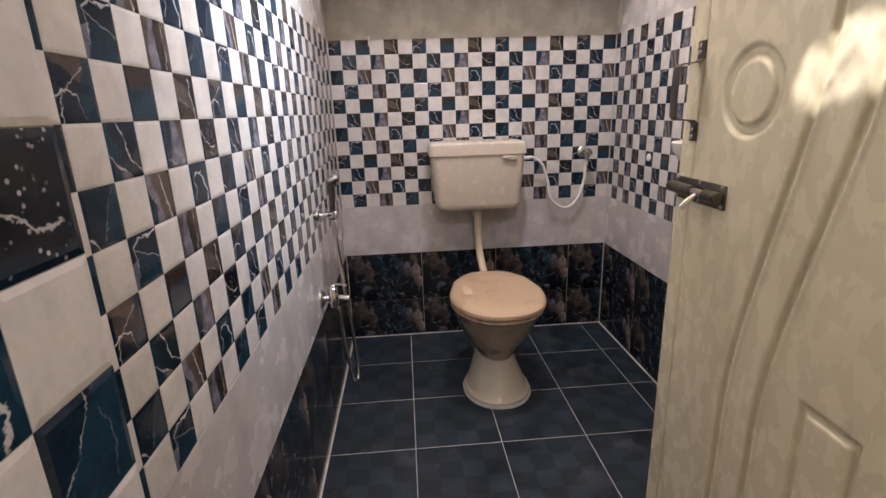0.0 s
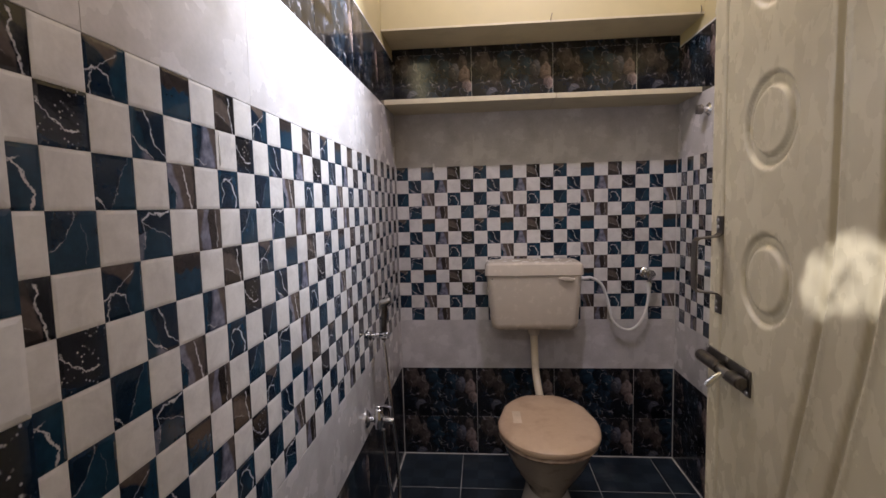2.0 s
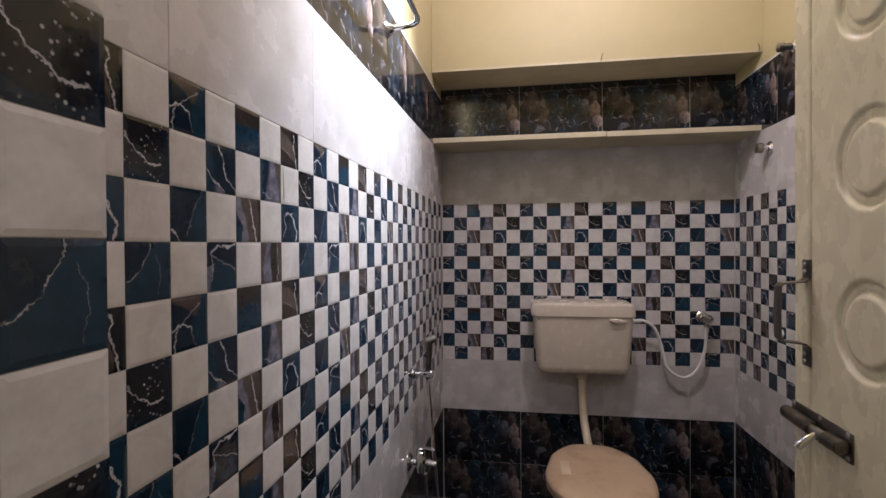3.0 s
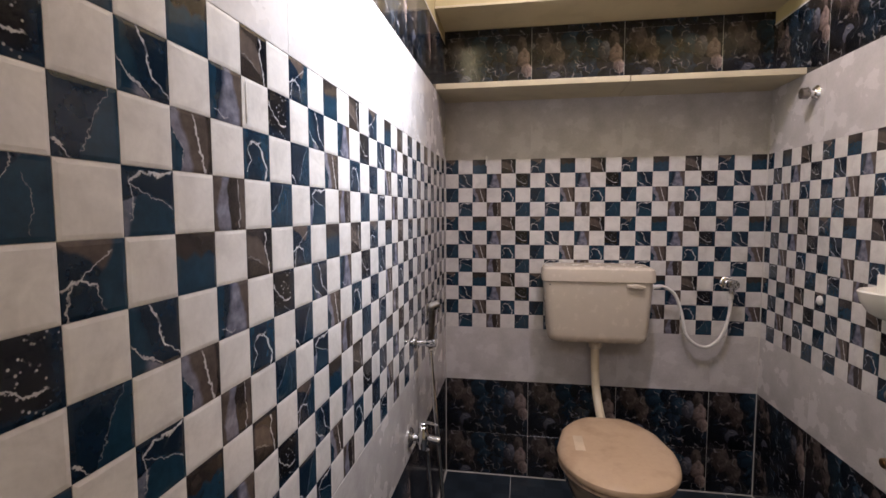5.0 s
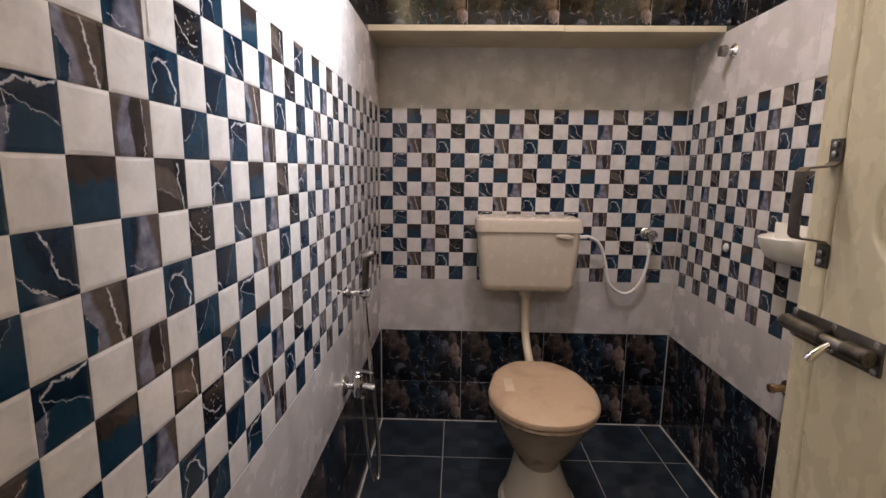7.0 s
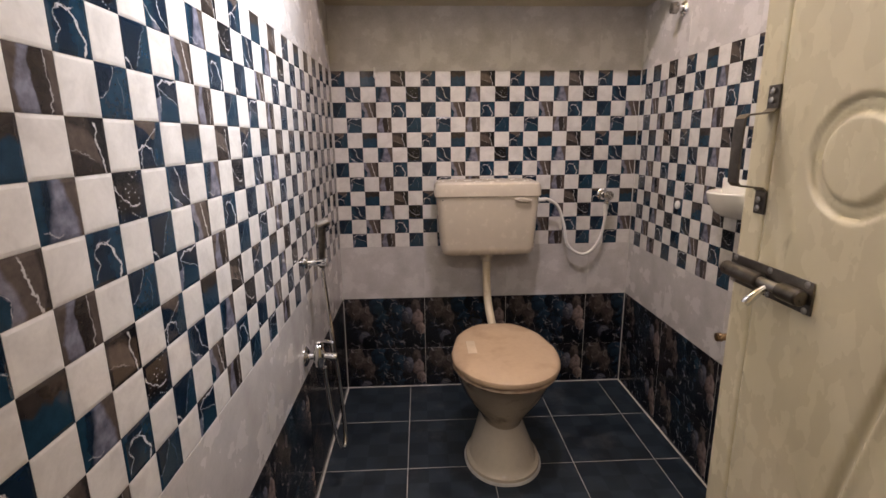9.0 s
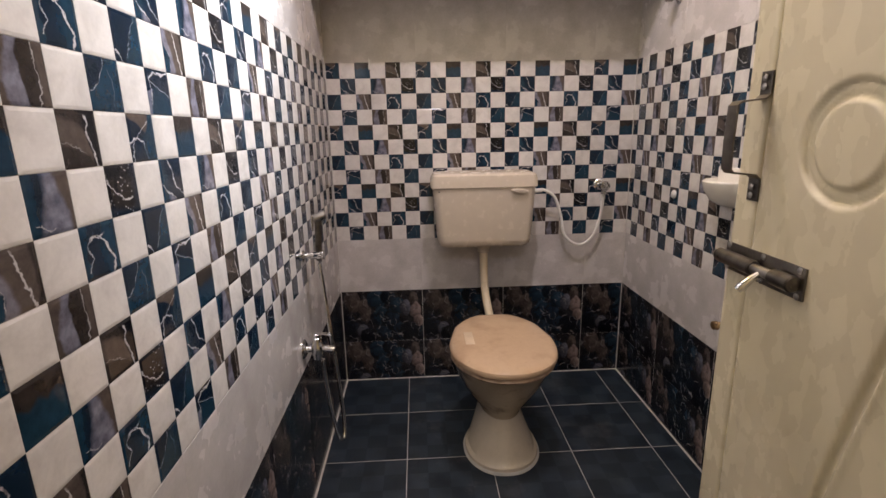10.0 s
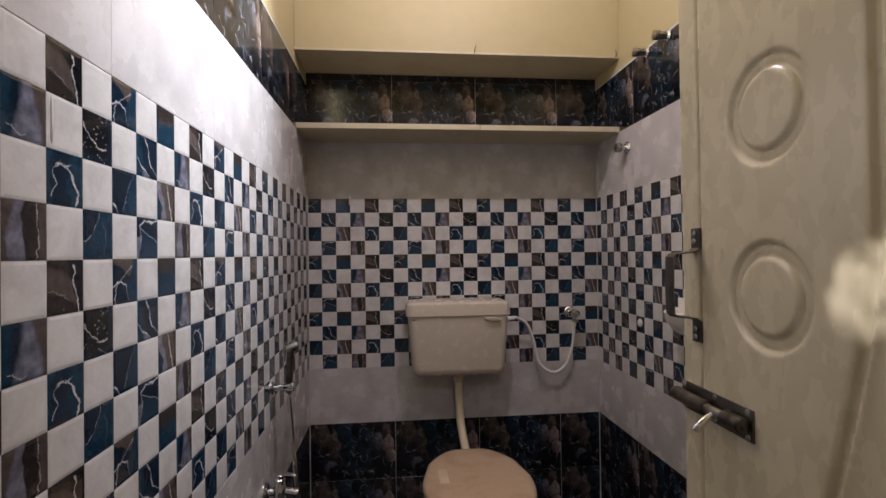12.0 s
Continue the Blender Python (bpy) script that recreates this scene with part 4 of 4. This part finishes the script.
for y in (0.30, -0.30):
    part("flange", lathe_along((0, y, 0), (1, 0, 0), [(0, 0.024), (0.003, 0.024), (0.010, 0.017), (0.022, 0.011)]), CHROME, rail)

drip = thing("drip_glint_streak", "dried white paint drip on a wall tile", "paint drip", (TH - 0.0006, LEFT_PHASE + 0.008, TOP - 0.064))
part("streak", tube([(0, 0, -0.055), (0.0006, 0.0002, -0.048), (0.0005, 0, -0.03), (0.0005, -0.0004, -0.008), (0, 0, 0)], [0.0008, 0.0022, 0.0015, 0.0017, 0.0006], 8), WHITE_PLASTIC, drip)

# White streak modelled in place of a small glint on the glossy tiles.
back_glint = thing("drip_glint_streak", "white streak in place of a glint on the end wall tiles", "paint drip", (0.186, -TH + 0.0006, TOP + 0.016))
part("streak", tube([(0, 0, -0.045), (0, -0.0008, -0.038), (0.0004, -0.0008, -0.020), (0, -0.0007, -0.006), (0, 0, 0)], [0.0014, 0.0050, 0.0036, 0.0052, 0.0012], 8), WHITE_PLASTIC, back_glint)
for nx, nz, lean in ((0.712, LOFT_Z + 0.006, 0.4), (1.308, LOFT_Z + 0.004, -0.3)):
    nail = thing("nail", "rusty bent nail in the loft edge", "nail", (nx, LOFT_Y - 0.003, nz), "nails in the loft edge")
    part("shank", tube(curve_points([(0, 0.004, 0), (0, -0.006, 0.003), (0.004 * lean, -0.010, 0.012), (0.016 * lean, -0.011, 0.026)], 4), [0.0018] * 11 + [0.0016, 0.0012], 8), DARK_STEEL, nail)

# ---- fittings on the right wall ----
XR = W - TH


def turned(name, label, category, y, z, pieces, group=""):
    ob = thing(name, label, category, (XR, y, z), group)
    for pn, start, prof, mt in pieces:
        part(pn, lathe_along((-start, 0, 0), (-1, 0, 0), prof), mt, ob)
    return ob


turned("concealed_valve", "chrome knob of a concealed valve on grey tile", "valve", -0.315, 1.605,
       [("flange", 0, [(0, 0.026), (0.003, 0.026), (0.010, 0.018)], CHROME), ("stem", 0.008, [(0, 0.011), (0.02, 0.011)], CHROME), ("knob", 0.026, [(0, 0.016), (0.004, 0.020), (0.024, 0.018), (0.028, 0.008)], STEEL)])
for y in (-0.475, -0.615):
    turned("pipe_stub", "capped chrome pipe stub at the top of the tiles", "pipe stub", y, 1.925,
           [("flange", 0, [(0, 0.021), (0.003, 0.021), (0.008, 0.014)], CHROME), ("cap", 0.006, [(0, 0.013), (0.026, 0.013), (0.028, 0.017), (0.044, 0.016), (0.047, 0.008)], STEEL)], "capped water points")
turned("pipe_stub", "tarnished brass pipe stub low on the wall", "pipe stub", -0.79, 0.557,
       [("flange", 0, [(0, 0.024), (0.003, 0.024), (0.008, 0.013)], DARK_STEEL), ("nipple", 0.006, [(0, 0.011), (0.03, 0.011), (0.032, 0.014), (0.045, 0.013), (0.047, 0.009)], BRASS)])
turned("wall_hook", "small white plug in the checkered wall", "plug", -0.397, 0.913, [("plug", 0, [(0, 0.016), (0.004, 0.015), (0.008, 0.009)], WHITE_PLASTIC)])
soap = thing("soap_dish", "white ceramic soap dish fixed to checkered tiles", "soap dish", (XR, -0.745, 0.985))
rings = []
for k, (dep, zz) in enumerate([(0.020, -0.066), (0.042, -0.062), (0.066, -0.048), (0.088, -0.018), (0.096, 0.010), (0.092, 0.014), (0.080, 0.002), (0.055, -0.026)]):
    hw = 0.085 * (0.55 + 0.45 * dep / 0.098)
    rings.append([(-max(0.0005, dep * math.sin(a)), hw * math.cos(a), zz) for a in (math.pi * j / 20 for j in range(21))])
part("bowl", loft(rings), SOAP_WHITE, soap)
part("back_plate", box((-0.010, -0.082, -0.060), (0, 0.082, 0.050), 0.004), SOAP_WHITE, soap)

# ---- tiles ----
MESHES = {}


def tile_mesh(w, h, u0, v0, material, lip=0.0016, rise=0.0010, key=""):
    """A tile with softened edges, standing on local x and z, its face towards -y. UV in metres from the printed tile's corner."""
    k = (round(w, 4), round(h, 4), round(u0, 4), round(v0, 4), material.name, key)
    if k in MESHES:
        return MESHES[k]
    t = TH - 0.0004
    loops = [[(0, 0), (w, 0), (w, h), (0, h)]]
    depth = [0.0]
    for inset, d in ((0.0, t - rise), (lip, t)):
        loops.append([(inset, inset), (w - inset, inset), (w - inset, h - inset), (inset, h - inset)])
        depth.append(d)
    verts = [(x, -d, z) for lp, d in zip(loops, depth) for x, z in lp]
    faces = []
    for r in range(2):
        for c in range(4):
            faces.append((4 * r + c, 4 * r + (c + 1) % 4, 4 * (r + 1) + (c + 1) % 4, 4 * (r + 1) + c))
    faces.append((8, 9, 10, 11))
    me = bpy.data.meshes.new("tile")
    me.from_pydata(verts, [], faces)
    uv = me.uv_layers.new(name="UVMap")
    for lp in me.loops:
        x, _, z = verts[lp.vertex_index]
        uv.data[lp.index].uv = (u0 + x, v0 + z)
    me.materials.append(material)
    MESHES[k] = me
    return me


def piece(name, me, parent, m):
    ob = new(name, me)
    ob.parent = parent
    ob.matrix_local = m
    return ob


def joined(name, items, parent, label):
    """Many small pieces in one mesh: items are (mesh, matrix)."""
    verts, faces, uvs, mats, slots = [], [], [], [], []
    for me, m in items:
        base = len(verts)
        verts += [tuple(m @ v.co) for v in me.vertices]
        if me.materials[0] not in slots:
            slots.append(me.materials[0])
        s = slots.index(me.materials[0])
        for p in me.polygons:
            faces.append([base + i for i in p.vertices])
            mats.append(s)
            uvs += [tuple(me.uv_layers[0].data[i].uv) for i in p.loop_indices]
    me = bpy.data.meshes.new(name)
    me.from_pydata(verts, [], faces)
    uv = me.uv_layers.new(name="UVMap")
    for i, c in enumerate(uvs):
        uv.data[i].uv = c
    for mt in slots:
        me.materials.append(mt)
    me.polygons.foreach_set("material_index", mats)
    ob = new(name, me)
    ob.parent = parent
    return tagged(ob, label, kind="stuff")


TW, TT = 0.375, 0.25
GAP = 0.0007
PRINT_OF = {(0, 0): 0, (0, 2): 1, (1, 1): 2, (1, 3): 3, (2, 0): 4, (2, 2): 5, (3, 1): 6, (3, 3): 7, (4, 0): 8, (4, 2): 9, (5, 1): 10, (5, 3): 11}


def cover_wall(wall, m, length, first, bands, checker_from, checker_to, single, sx=S):
    """Tiles on a wall whose surface is the local xz plane of m, from x 0 to length.
    first: where the first upright joint lies. bands: (z0, z1, joint z, material). single(x): whether checker squares there are objects of their own."""
    tops = max(b[1] for b in bands)
    bed = box((0.0005, -0.0026, 0.0), (length - 0.0005, 0.0, tops))
    bmesh.ops.transform(bed, matrix=m, verts=bed.verts)
    mesh_object("grout_bed", bed, GROUT, wall)
    tw = 6 * sx
    joints = [first + tw * k for k in range(-1, int(length / tw) + 3)]
    for z0, z1, zj, mt in bands:
        rows = [zj + TT * k for k in range(-4, 9)]
        for a in rows:
            lo, hi = max(a, z0), min(a + TT, z1)
            if hi - lo < 0.012:
                continue
            for j in joints:
                x0, x1 = max(j, 0), min(j + tw, length)
                if x1 - x0 < 0.012:
                    continue
                g = 0.0008 if mt is AGATE else 0.0003
                gz = 0.00015
                me = tile_mesh(x1 - x0 - 2 * g, hi - lo - 2 * gz, x0 - j + g, lo - a + gz, mt, 0.0016 if mt is AGATE else 0.0008, 0.0010 if mt is AGATE else 0.0003)
                piece("tile", me, wall, m @ Matrix.Translation((x0 + g, 0, lo + gz)))
    rest = []
    ncol = int(length / sx) + 14
    for c in range(-8, ncol):
        xa = first + sx * c
        x0, x1 = max(xa, 0), min(xa + sx, length)
        if x1 - x0 < 0.01:
            continue
        for r in range(12):
            z0 = TOP - S * (r + 1)
            if z0 < checker_from - 0.001 or z0 + S > checker_to + 0.001:
                continue
            dark = (c + r) % 2 == 0
            mt = DARK_SQ[PRINT_OF[(c % 6, r % 4)]] if dark else WHITE_SQ
            g = GAP / 2
            me = tile_mesh(x1 - x0 - 2 * g, S - 2 * g, x0 - xa + g, g, mt, 0.0040, 0.0006, "square")
            mm = m @ Matrix.Translation((x0 + g, 0, z0 + g))
            if single((x0 + x1) / 2):
                piece("square_tile", me, wall, mm)
            else:
                rest.append((me, mm))
    if rest:
        joined("square_tiles", rest, wall, "rest of the small checkered wall tiles")


FOOT = TOP - 0.9925                    # top of the dark tiles at the foot of the walls
BANDS = [(0.0, FOOT, FOOT, AGATE), (FOOT, TOP - 0.75, FOOT, LIGHT_TILE), (TOP, TOP + 0.25, TOP, LIGHT_TILE), (TOP + 0.25, 1.945, TOP + 0.25, AGATE)]
BACK_BANDS = BANDS[:3] + [(TOP + 0.275, LOFT_Z - 0.002, TOP + 0.275, AGATE)]
cover_wall(wall_back, Matrix(), W, -0.0015, BACK_BANDS, TOP - 0.75, TOP, lambda x: True, W / 21)
left_m = Matrix.Translation((0, FRONT, 0)) @ Matrix.Rotation(radians(90), 4, "Z")
left_first = LEFT_PHASE - 4 * S - FRONT - TW
cover_wall(wall_left, left_m, -FRONT, left_first, BANDS, TOP - 0.75, TOP, lambda x: x < 1.55)
right_m = Matrix.Translation((W, 0, 0)) @ Matrix.Rotation(radians(-90), 4, "Z")
cover_wall(wall_right, right_m, -FRONT, -0.012, BANDS, TOP - 0.75, TOP, lambda x: x < 1.0)
jamb_m = Matrix.Translation((JAMB - TH, OUT, 0)) @ Matrix.Rotation(radians(90), 4, "Z")
cover_wall(wall_front_a, jamb_m, FRONT - OUT, (FRONT - OUT) - 0.059 - 5 * S, BANDS, TOP - 0.75, TOP, lambda x: True)

# cement fillets where the floor meets the walls
for a, b in (((TH - 0.001, FRONT, -0.002), (TH + 0.0058, 0, 0.0042)), ((0, -TH - 0.006, -0.002), (W, -TH + 0.001, 0.0030)), ((W - TH - 0.006, FRONT, -0.002), (W - TH + 0.001, 0, 0.0030))):
    mesh_object("grout_fillet", box(a, b, 0.0015), GROUT, floor, smooth=False)

for x0, x1 in ((TH - 0.001, TH + 0.0018), (W - TH - 0.0028, W - TH + 0.001)):
    mesh_object("corner_grout", box((x0, -TH - 0.0028, 0.004), (x1, -TH + 0.001, 1.686), 0.0012), GROUT, wall_back, smooth=False)

# floor tiles, laid from the corner by the end wall
flat = Matrix.Rotation(radians(-90), 4, "X")
for i in range(5):
    for j in range(8):
        x0, x1 = 0.303 * i, min(0.303 * (i + 1), W)
        y1, y0 = -0.3035 * j, max(-0.3035 * (j + 1), OUT)
        if x1 - x0 < 0.02 or y1 - y0 < 0.02:
            continue
        g = 0.0012
        me = tile_mesh(x1 - x0 - 2 * g, y1 - y0 - 2 * g, g, g, FLOOR_TILE, 0.0012, 0.0006)
        piece("floor_tile", me, floor, Matrix.Translation((x0 + g, y0 + g, -0.004)) @ flat)
